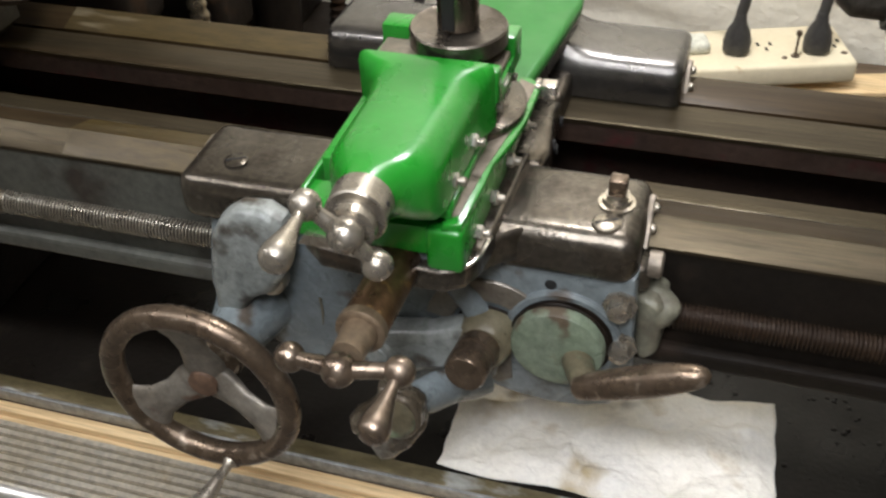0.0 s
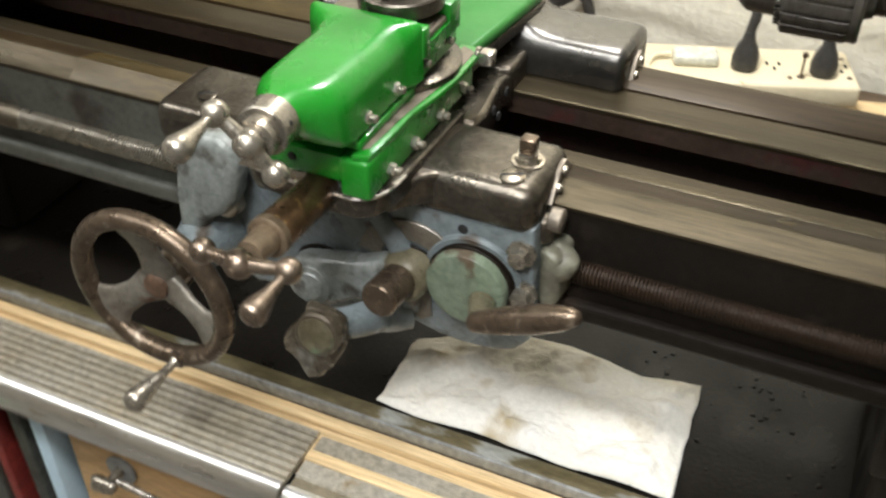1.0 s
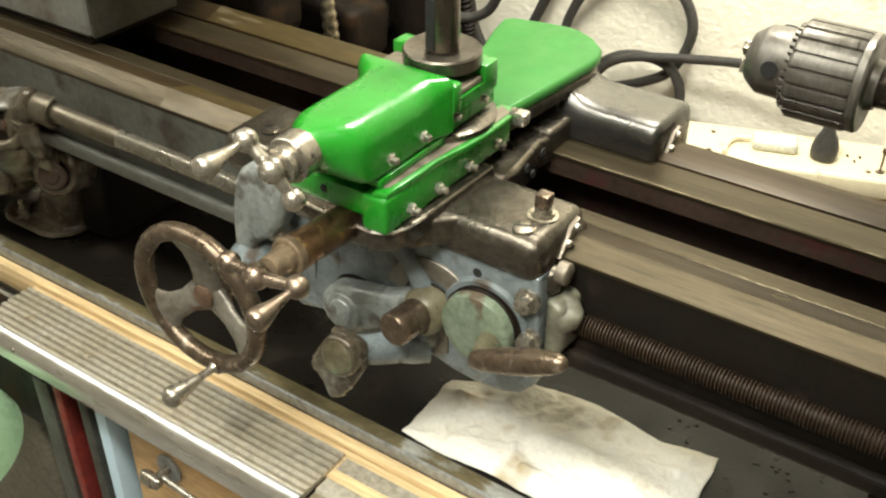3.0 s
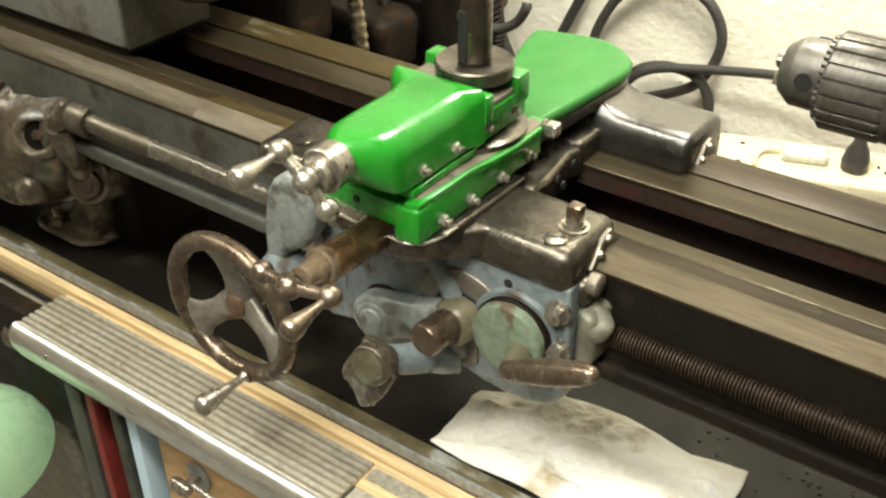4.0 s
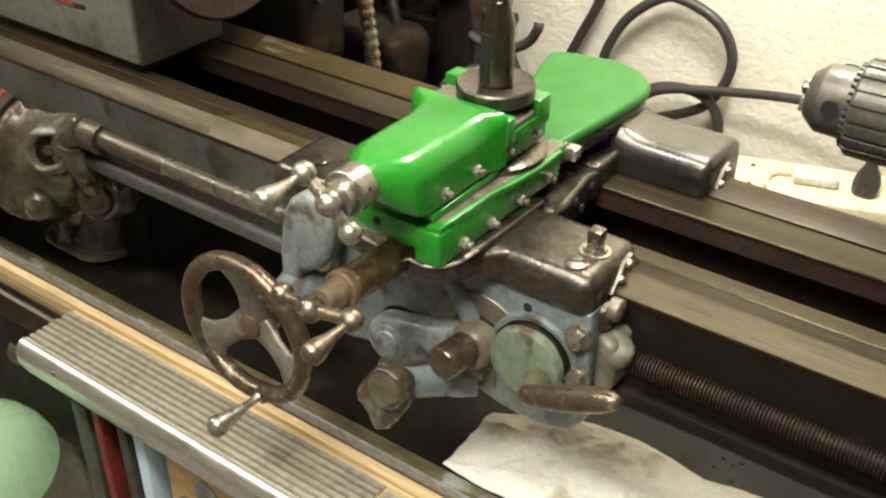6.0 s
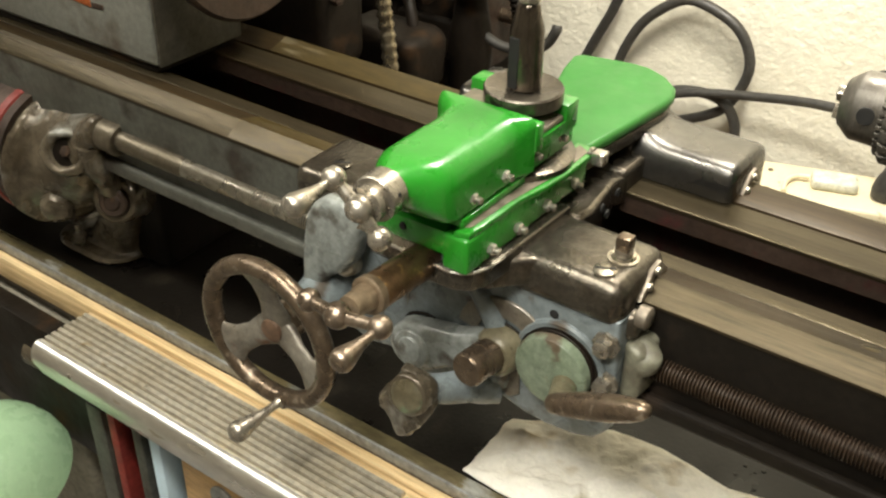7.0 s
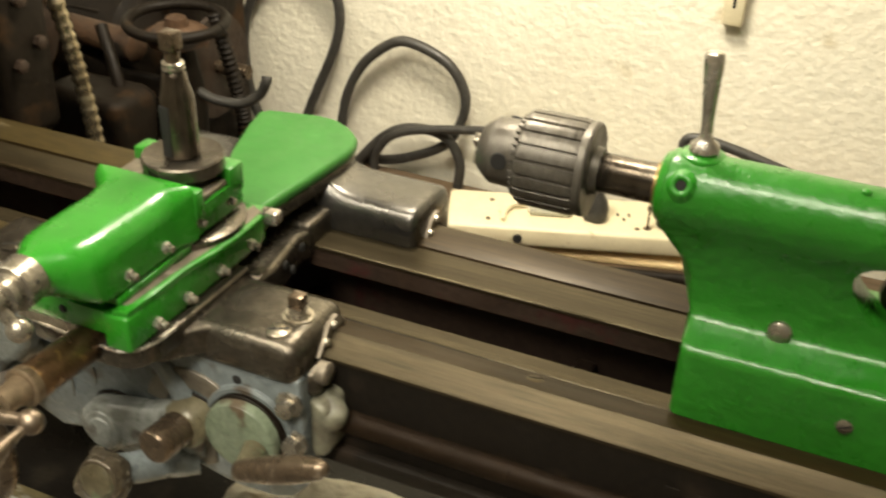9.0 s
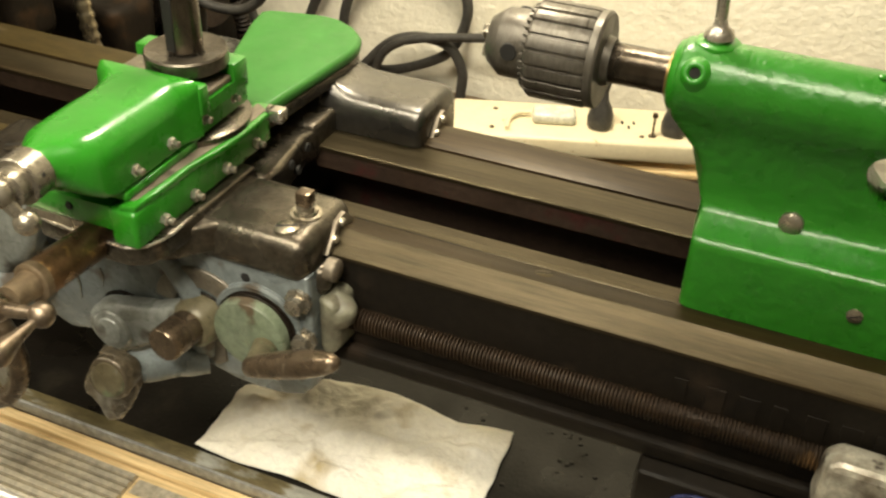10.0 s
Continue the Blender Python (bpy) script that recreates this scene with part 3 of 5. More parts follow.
def bracket():
    t = thing("gearbox_bracket", "grimy cast iron leadscrew bracket bolted to the tray", "machine bracket", (-0.42, 0.02, 0.0))
    o = Vector((-0.42, 0.02, 0.0))

    def p(name, bm, m, parent=t, label="", angle=38):
        bm.transform(Matrix.Translation(-o))
        return part(name, bm, m, parent, label, angle)
    # bell-shaped casting that narrows from the gear guard to the screw bearing
    def ell(x, cy, cz, ry, rz, n=64):
        return [Vector((x, cy + ry * math.cos(2 * math.pi * k / n), cz + rz * math.sin(2 * math.pi * k / n))) for k in range(n)]
    rings = []
    for x, cy, cz, ry, rz in ((-0.4560, 0.016, 0.104, 0.052, 0.052), (-0.4555, 0.016, 0.104, 0.0605, 0.0595), (-0.4500, 0.016, 0.104, 0.0620, 0.0610), (-0.4475, 0.016, 0.104, 0.0600, 0.0590), (-0.4455, 0.016, 0.105, 0.0500, 0.0550), (-0.4380, 0.015, 0.104, 0.0430, 0.0580), (-0.4280, 0.014, 0.109, 0.0390, 0.0555), (-0.4160, 0.013, 0.114, 0.0360, 0.0520), (-0.4040, 0.011, 0.121, 0.0320, 0.0470), (-0.3930, 0.008, 0.131, 0.0270, 0.0390), (-0.3830, 0.004, 0.143, 0.0220, 0.0290), (-0.3740, 0.002, 0.154, 0.0180, 0.0200), (-0.3660, 0.000, 0.160, 0.0165, 0.0165), (-0.3625, 0.000, 0.160, 0.0150, 0.0150)):
        rings.append(ell(x, cy, cz, ry, rz))
    ob = p("casting", rough_up(rough_up(loft(rings), 0.0022, 38, 3.0), 0.0009, 150), BRACKET, angle=70)
    p("bed_leg", rough_up(box(-0.435, -0.365, 0.040, 0.150, 0.0005, 0.1275, 0.010, 4), 0.002, 30), BEDSHADE)
    rings = []
    for z, w, d in ((0.0, 0.104, 0.074), (0.006, 0.104, 0.074), (0.0095, 0.098, 0.068), (0.0105, 0.070, 0.044), (0.020, 0.052, 0.040), (0.080, 0.040, 0.036)):
        rings.append([Vector((-0.452 + u + (z * 0.55 + (0.012 if z > 0.01 else 0)), 0.046 + v - z * 0.1, z)) for u, v in rrect(w, d, min(w, d) * 0.45, 8)])
    ob = p("foot", loft(rings), BRACKET)
    smoother(ob, 1)
    b = rev((-0.4600, 0.0200, 0.0095), (0, 0, 1), [(0, 0.0085), (0.0015, 0.0085), (0.0015, 0.006)], 20)
    add_rev(b, (-0.4600, 0.0200, 0.011), (0, 0, 1), [(0, 0.0062), (0.006, 0.0062), (0.0068, 0.005)], 6)
    add_rev(b, (-0.4600, 0.0200, 0.0175), (0, 0, 1), [(0, 0.0036), (0.008, 0.0036), (0.009, 0.003)], 12)
    p("foot_bolt", b, BALL, label="steel stud and nut", angle=25)
    d = (0.45, -0.85, 0.28)
    boss = p("boss", rough_up(rev((-0.387, 0.030, 0.082), d, [(0, 0.024), (0.020, 0.0215), (0.028, 0.0198), (0.0300, 0.0178), (0.0300, 0.0140), (0.0235, 0.0130)], 28), 0.0012, 80), BRACKET)
    p("boss_plug", rev((-0.3756, 0.0085, 0.0891), d, [(0, 0.0132), (0.0085, 0.0128), (0.0100, 0.0112), (0.0096, 0.0075), (0.0112, 0.0060), (0.0116, 0.002)], 24), RUST, boss)
    d = (0.50, -0.80, 0.30)
    hole = p("recess_rim", rough_up(rev((-0.3965, -0.0120, 0.1395), d, [(0, 0.024), (0.010, 0.0205), (0.0135, 0.0175), (0.0140, 0.0150), (0.0115, 0.0128), (0.0060, 0.0115)], 40), 0.0022, 70), BRACKET, angle=70)
    p("recess", rough_up(rev((-0.3930, -0.0176, 0.1416), d, [(0, 0.0150), (0.0010, 0.0120)], 28), 0.0015, 90), BLACK, hole)
    p("recess_nut", rev((-0.3922, -0.0189, 0.1421), d, [(0, 0.0050), (0.003, 0.0045), (0.0035, 0.003)], 6), RUST, hole)
    p("side_rib", rough_up(tube([(-0.374, -0.008, 0.150), (-0.375, -0.006, 0.132), (-0.377, 0.002, 0.112), (-0.381, 0.012, 0.094)], 0.011, 16), 0.002, 80), BRACKET)
    p("oil_spout", rough_up(rev((-0.424, -0.016, 0.080), (0.55, -0.75, 0.0), [(0, 0.016), (0.008, 0.014), (0.012, 0.010), (0.013, 0.004)], 22), 0.003, 70), BRACKET)
    # drum behind the guard, with its red bands
    p("drum", rough_up(rev((-0.4562, 0.016, 0.108), (-1, 0, 0), [(0, 0.060), (0.15, 0.060), (0.151, 0.055)], 60), 0.001, 60), RUST, label="brown worn drum")
    for x in (-0.466, -0.520):
        p("red_band", rev((x, 0.016, 0.108), (-1, 0, 0), [(0, 0.0600), (0.001, 0.0615), (0.009, 0.0615), (0.010, 0.0600)], 60), RED, label="red painted band")
    return t


bracket()


# ---- headstock ----
def headstock():
    t = thing("headstock", "grey painted headstock casting with an orange paint chip on the bed", "headstock", (-0.45, 0.09, 0.2))
    o = Vector((-0.45, 0.09, 0.2))

    def p(name, bm, m, label="", angle=38, parent=t):
        bm.transform(Matrix.Translation(-o))
        return part(name, bm, m, parent, label, angle)
    p("housing", box(-0.72, -0.333, 0.037, 0.128, 0.2108, 0.345, 0.004, 3), HEAD)
    # end face darker than the housing: grime, and its shade as colour
    p("end_face", box(-0.3328, -0.329, 0.0385, 0.1265, 0.2112, 0.343, 0.0015, 2), mat("grimy_shaded_brown", (0.085, 0.078, 0.060), 0.42, 0.1, (0.040, 0.035, 0.026), 25, 0.9, 0.3, 120), "grimy end face with its shade painted in")
    # black block stands in for the shaded gap under the housing
    p("gap_block", box(-0.70, -0.336, 0.040, 0.125, 0.2045, 0.2104, 0.001), BLACK)
    p("paint_chip", rough_up(box(-0.446, -0.404, 0.0364, 0.0373, 0.246, 0.258, 0.0003), 0.003, 120), mat("orange_primer", (0.5, 0.13, 0.03), 0.6), "orange primer chip")
    p("paint_chip", rough_up(box(-0.402, -0.388, 0.0364, 0.0373, 0.2455, 0.2495, 0.0003), 0.002, 160), RUST)
    p("cap", rough_up(rev((-0.40, 0.084, 0.33), (0, 0, 1), [(0, 0.05), (0.03, 0.05), (0.045, 0.035)], 30), 0.003, 40), HEAD)
    p("spindle_nose", rev((-0.3295, 0.084, 0.300), (1, 0, 0), [(0, 0.030), (0.012, 0.030), (0.013, 0.022), (0.03, 0.021)], 34), BROWN, "browned steel spindle nose")
    fp = p("face_plate", rev((-0.300, 0.100, 0.325), (1, 0, 0), [(0, 0.05), (0.004, 0.078), (0.016, 0.080), (0.019, 0.077), (0.0195, 0.03)], 56), RUST, "brown drive plate")
    p("rear_casting", rough_up(box(-0.50, -0.29, 0.185, 0.245, 0.16, 0.31, 0.012, 4), 0.006, 30), BLACK)
    for x, y, z in ((-0.289, 0.200, 0.232), (-0.289, 0.225, 0.245), (-0.289, 0.21, 0.285)):
        p("cap_screw", rev((x, y, z), (1, 0, 0), [(0, 0.006), (0.006, 0.006), (0.007, 0.004)], 6), RUST)
    return t


headstock()


# ---- motor and conduit behind the headstock ----
RUSTY = mat("orange_brown_rust", (0.080, 0.040, 0.018), 0.6, 0.1, (0.026, 0.015, 0.009), 40, 0.9, 0.5, 110, (0.02, 0.015, 0.011), 35, 0.58)
def motor():
    t = thing("motor", "black grimy electric motor with a rusty pulley behind the lathe", "motor", (-0.4, 0.42, -0.008))
    o = Vector((-0.4, 0.42, -0.008))

    def p(name, bm, m, label="", parent=t):
        bm.transform(Matrix.Translation(-o))
        return part(name, bm, m, parent, label)
    p("base", box(-0.62, -0.22, 0.36, 0.56, -0.008, 0.02, 0.004), BLACK)
    p("body", rough_up(rev((-0.60, 0.49, 0.13), (1, 0, 0), [(0, 0.07), (0.01, 0.088), (0.16, 0.092), (0.22, 0.088), (0.235, 0.07), (0.25, 0.03)], 40), 0.004, 30), BLACK)
    for k in range(8):
        a = k * math.pi / 4
        p("fin", box(-0.56, -0.40, 0.49 + 0.086 * math.cos(a) - 0.004, 0.49 + 0.086 * math.cos(a) + 0.004, 0.13 + 0.088 * math.sin(a) - 0.004, 0.13 + 0.088 * math.sin(a) + 0.004, 0.002), BLACK)
    p("shaft", rev((-0.36, 0.49, 0.13), (1, 0, 0), [(0, 0.008), (0.1, 0.008)], 16), BROWN)
    pl = p("pulley", rev((-0.335, 0.49, 0.13), (1, 0, 0), [(0, 0.045), (0.004, 0.047), (0.010, 0.038), (0.016, 0.047), (0.02, 0.060), (0.026, 0.050), (0.032, 0.060), (0.036, 0.058)], 40), RUST, "rusty stepped pulley")
    p("gear_case", rough_up(box(-0.70, -0.40, 0.26, 0.36, 0.03, 0.30, 0.03, 5), 0.010, 22), BLACK)
    p("clamp", rough_up(box(-0.38, -0.28, 0.30, 0.36, 0.10, 0.16, 0.012, 4), 0.006, 40), BLACK)
    p("pillar", box(-0.42, -0.36, 0.545, 0.595, 0.0, 0.34, 0.01, 3), BLACK)
    p("gear_wheel", rev((-0.405, 0.31, 0.20), (1, -0.2, 0), [(0, 0.03), (0.004, 0.042), (0.012, 0.042), (0.014, 0.03), (0.016, 0.012), (0.028, 0.011)], 30), RUST)
    p("bolt_head", rev((-0.398, 0.295, 0.13), (1, -0.3, 0), [(0, 0.009), (0.007, 0.009), (0.008, 0.006)], 6), RUST)
    p("bolt_head", rev((-0.398, 0.295, 0.26), (1, -0.3, 0), [(0, 0.007), (0.007, 0.007), (0.008, 0.005)], 6), RUST)
    p("junction_box", box(-0.345, -0.305, 0.47, 0.56, 0.02, 0.30, 0.006, 3), BLACK)
    p("crank_arm", rough_up(rev((-0.420, 0.40, 0.185), (1, 0, -0.10), [(0, 0.013), (0.060, 0.015), (0.078, 0.018), (0.088, 0.017), (0.091, 0.012)], 22), 0.0015, 90), RUSTY, "rusty brown cylinder")
    p("guard_ring", tube([(-0.280 + 0.050 * math.cos(a * 0.2618), 0.40 + 0.044 * math.sin(a * 0.2618), 0.212 + 0.003 * math.sin(a * 0.2618)) for a in range(25)], 0.0055, 12, 4), BLACK)
    p("hub", rough_up(rev((-0.280, 0.40, 0.190), (0, 0, 1), [(0, 0.030), (0.010, 0.032), (0.016, 0.024), (0.018, 0.012), (0.026, 0.011)], 28), 0.002, 70), RUSTY)
    p("ring_post", rev((-0.280, 0.40, 0.0), (0, 0, 1), [(0, 0.022), (0.06, 0.020), (0.13, 0.024), (0.19, 0.014)], 22), BLACK)
    for k in range(7):
        a = k * 0.9
        p("stud", rev((-0.330 + 0.024 * math.cos(a), 0.388 + 0.004 * math.sin(2 * a), 0.112 + 0.022 * math.sin(a)), (0.3, -1, 0.1), [(0, 0.0065), (0.007, 0.0060), (0.008, 0.004)], 6), RUSTY if k % 2 else BLACK)
    p("stud_plate", rough_up(box(-0.372, -0.298, 0.392, 0.402, 0.070, 0.150, 0.004, 3), 0.003, 50), BLACK)
    for x, z, h in ((-0.49, 0.080, 0.034), (-0.455, 0.090, 0.026)):
        p("brown_plate", rough_up(box(x - 0.018, x + 0.014, 0.252, 0.259, z - h / 2, z + h / 2, 0.003, 3), 0.003, 60), RUSTY)
    p("oil_pipe", tube([(-0.34, 0.36, 0.21), (-0.31, 0.34, 0.16), (-0.30, 0.33, 0.10), (-0.31, 0.34, 0.04)], 0.006), BLACK)
    p("hook_cord", tube([(-0.262, 0.40, 0.142), (-0.240, 0.398, 0.137), (-0.210, 0.398, 0.139), (-0.190, 0.40, 0.150), (-0.180, 0.40, 0.166), (-0.180, 0.402, 0.172)], 0.0052, 12), RUBBER, "hooked black cord")
    p("ribbed_hose", tube([(-0.256, 0.43, 0.215), (-0.2445, 0.43, 0.175), (-0.2375, 0.435, 0.13), (-0.236, 0.44, 0.09), (-0.245, 0.44, 0.02)], lambda u: 0.0075 + 0.0011 * math.sin(u * 190), 12, 24), BLACK)
    return t


motor()


def conduit():
    t = thing("flexible_conduit", "ribbed metal flexible conduit hanging behind the headstock", "conduit", (-0.275, 0.262, 0.0))
    path = smooth_path([(-0.272, 0.262, 0.0), (-0.274, 0.262, 0.10), (-0.282, 0.262, 0.19), (-0.300, 0.264, 0.27), (-0.325, 0.268, 0.36)], 26)
    rings, n = [], 14
    for i, q in enumerate(path):
        d = (path[min(i + 1, len(path) - 1)] - path[max(i - 1, 0)]).normalized()
        s = d.cross(Vector((0, 1, 0))).normalized()
        u = s.cross(d)
        r = 0.0082 if i % 3 == 1 else (0.0062 if i % 3 == 0 else 0.0075)
        rings.append([q + r * (math.cos(2 * math.pi * k / n) * s + math.sin(2 * math.pi * k / n) * u) for k in range(n)])
    ob = obj("ribbed_tube", loft(rings), CONDUIT, 60)
    ob.parent = t
    ob.location = -t.location
    return t


conduit()


# ---- carriage: saddle and apron ----
CHALK = mat("dirty_white_casting", (0.155, 0.15, 0.108), 0.5, 0, (0.085, 0.08, 0.055), 45, 0.9, 0.4, 120, (0.08, 0.065, 0.045), 50, 0.54, spot_soft=0.15)
SADDLE2 = mat("polished_wing_steel", (0.14, 0.134, 0.124), 0.25, 0.9, (0.105, 0.099, 0.09), 16, 0.9, 0.03, 60, (0.11, 0.098, 0.080), 26, 0.66, spot_soft=0.2, grain=0.16)
def saddle():
    t = thing("lathe_saddle", "dark hammered steel lathe saddle astride the bed ways", "lathe saddle", (0, 0, 0.2))

    def p(name, bm, m=SADDLE, label="", parent=t, angle=38):
        bm.transform(Matrix.Translation((0, 0, -0.2)))
        return part(name, bm, m, parent, label, angle)
    # front wings, round-edged
    def wing(x0, x1, y0, y1, z0, z1, r):
        return box(x0, x1, y0, y1, z0, z1, r, 5)
    p("front_right_wing", wing(0.026, 0.1060, -0.0265, 0.032, 0.1915, 0.2205, 0.0095))
    p("front_left_wing", wing(-0.132, -0.026, -0.0275, 0.030, 0.1915, 0.2205, 0.0095))
    # front tongue below the cross slide
    skirt = [(-0.048, 0.03), (-0.048, -0.028), (-0.043, -0.052), (-0.032, -0.060), (0.016, -0.063), (0.025, -0.061), (0.032, -0.055), (0.036, -0.046), (0.042, -0.034), (0.052, -0.024), (0.060, 0.0), (0.060, 0.03)]
    p("tongue_skirt", extrude([(x, y if y > -0.03 else -0.03 + (y + 0.03) * 0.55) for x, y in skirt], "z", 0.2000, 0.2188, 0.0030, 3))
    tongue = [(-0.050, 0.03), (-0.050, -0.030), (-0.046, -0.056), (-0.034, -0.066), (0.016, -0.0695), (0.026, -0.0690), (0.034, -0.0640), (0.0385, -0.054), (0.0400, -0.040), (0.0420, 0.03)]
    p("tongue", extrude(tongue, "z", 0.2115, 0.2248, 0.0020, 3))
    p("tongue_edge", tube([(x, y, 0.2244) for x, y in tongue[2:9]], 0.0010, 8, 6), BRIGHT, "bright worn edge of the tongue")
    p("dovetail_way", extrude([(-0.044, 0.2249), (0.0125, 0.2249), (0.0085, 0.2306), (-0.040, 0.2306)], "y", -0.0670, 0.17), STEEL, "bare steel dovetail way")
    # bridge across the bed
    bridge = [(-0.046, 0.0305), (0.048, 0.0305), (0.050, 0.045), (0.0440, 0.085), (0.046, 0.095), (-0.044, 0.095), (-0.042, 0.085), (-0.048, 0.045)]
    p("bridge", extrude(bridge, "z", 0.195, 0.2175, 0.004, 3))
    # rear wings with a rounded back
    def hump(x0, x1):
        sec = [(0.1215, 0.2045), (0.1215, 0.2100), (0.1222, 0.2170), (0.1232, 0.2215), (0.1252, 0.2252), (0.1288, 0.2277), (0.1335, 0.2288), (0.1420, 0.2291), (0.1560, 0.2291), (0.1680, 0.2285), (0.1760, 0.2255), (0.1815, 0.2190), (0.1838, 0.2100), (0.184, 0.2000), (0.184, 0.185), (0.170, 0.1825), (0.168, 0.2005), (0.1635, 0.2020), (0.1490, 0.2106), (0.1285, 0.2044)]
        rings, w = [], x1 - x0
        for dx, k in ((0.0, 0.0048), (0.0006, 0.0030), (0.0018, 0.0014), (0.0036, 0.0004), (0.0060, 0.0), (w * 0.16, 0.0), (w * 0.24, 0.0), (w * 0.32, 0.0), (w * 0.5, 0.0), (w * 0.68, 0.0), (w * 0.76, 0.0), (w * 0.84, 0.0), (w - 0.0060, 0.0), (w - 0.0036, 0.0004), (w - 0.0018, 0.0014), (w - 0.0006, 0.0030), (w, 0.0048)):
            rings.append([Vector((x0 + dx, y + (k if y < 0.127 else (-k if y > 0.176 else 0)), z - (k if z > 0.2125 and y < 0.181 else 0) + (0.013 * max(0.0, (0.060 - abs(x0 + dx)) / 0.030) ** 2 if z > 0.2255 else 0.0))) for y, z in sec])
        return loft(rings)
    p("rear_right_wing", hump(0.030, 0.1075), SADDLE2, "polished rounded rear wing", angle=50)
    p("rear_left_wing", hump(-0.1075, -0.030), SADDLE2, angle=50)
    p("rear_bridge", box(-0.046, 0.046, 0.0955, 0.183, 0.195, 0.2195, 0.004, 3))
    # right end details
    for y, z0, wx in ((0.0125, 0.202, 0.1047), (0.149, 0.202, 0.1077)):
        x = wx
        wp = p("wiper_plate", extrude([(y - 0.017, z0), (y - 0.004, z0 + 0.015), (y + 0.005, z0 + 0.0165), (y + 0.016, z0 + 0.006), (y + 0.014, z0 + 0.002), (y + 0.001, z0 + 0.0095), (y - 0.013, z0 - 0.001)], "x", x, x + 0.0032, 0.0006, 2), WORN, "felt wiper plate")
        for dy, dz in ((0.0, 0.0125), (-0.009, 0.0065)):
            p("wiper_screw", rev((x + 0.0032, y + dy, z0 + dz), (1, 0, 0), [(0, 0.0028), (0.0016, 0.0026), (0.0026, 0.0014)], 14), BALL, "", wp)
    wp = p("wiper_plate", extrude([(-0.005, 0.200), (0.008, 0.216), (0.018, 0.217), (0.030, 0.207), (0.028, 0.203), (0.0135, 0.2115), (-0.002, 0.199)], "x", -0.1315, -0.1283, 0.0006, 2), STEEL, "felt wiper plate")
    # lock bolt and slotted plug on the right wing
    lb = p("lock_bolt", rev((0.0905, 0.004, 0.2200), (0, 0, 1), [(0, 0.0090), (0.0014, 0.0090), (0.0016, 0.0072), (0.0035, 0.0066)], 26), STEEL)
    p("bolt_shank", rev((0.0905, 0.004, 0.2236), (0, 0, 1), [(0, 0.0052), (0.0022, 0.0052), (0.0022, 0.0058), (0.0028, 0.0058)], 20), BALL, "", lb)
    p("square_head", box(0.0862, 0.0948, -0.0003, 0.0083, 0.2264, 0.2352, 0.0011, 2), BROWN, "square browned bolt head", lb)
    s = slot_screw("slotted_plug", (0.0885, -0.0135, 0.0203), (0, 0, 1), 0.0068, t, STEEL)
    s = slot_screw("slotted_plug", (-0.104, -0.008, 0.0203), (0, 0, 1), 0.0062, t, SADDLE)
    # clamp lugs below the right end
    p("end_lug", rough_up(box(0.094, 0.112, -0.016, 0.020, 0.180, 0.199, 0.006, 4), 0.001, 90), SADDLE)
    p("end_bolt", rev((0.1095, -0.008, 0.1965), (1, 0, 0), [(0, 0.0068), (0.006, 0.0068), (0.007, 0.0055)], 20), WORN)
    p("end_bolt", rev((0.1095, 0.010, 0.188), (1, 0, 0), [(0, 0.0050), (0.007, 0.0050), (0.008, 0.004)], 6), WORN)
    # ports along the side of the bridge
    for y, z in ((0.060, 0.2105), (0.0805, 0.2125), (0.068, 0.2025)):
        p("side_hole", rev((0.0478, y, z), (1, 0, 0), [(0, 0.0032), (0.0012, 0.0028)], 14), HOLE)
    return t


saddle()


LINK = mat("worn_grey_link_paint", (0.235, 0.25, 0.235), 0.34, 0.05, (0.155, 0.165, 0.15), 34, 0.9, 0.35, 200, (0.045, 0.035, 0.024), 48, 0.56, spot_soft=0.12)

GREASY = mat("greasy_olive_paint", (0.15, 0.135, 0.085), 0.4, 0.1, (0.07, 0.055, 0.03), 50, 0.9, 0.3, 180, (0.13, 0.17, 0.10), 60, 0.58, spot_soft=0.08)


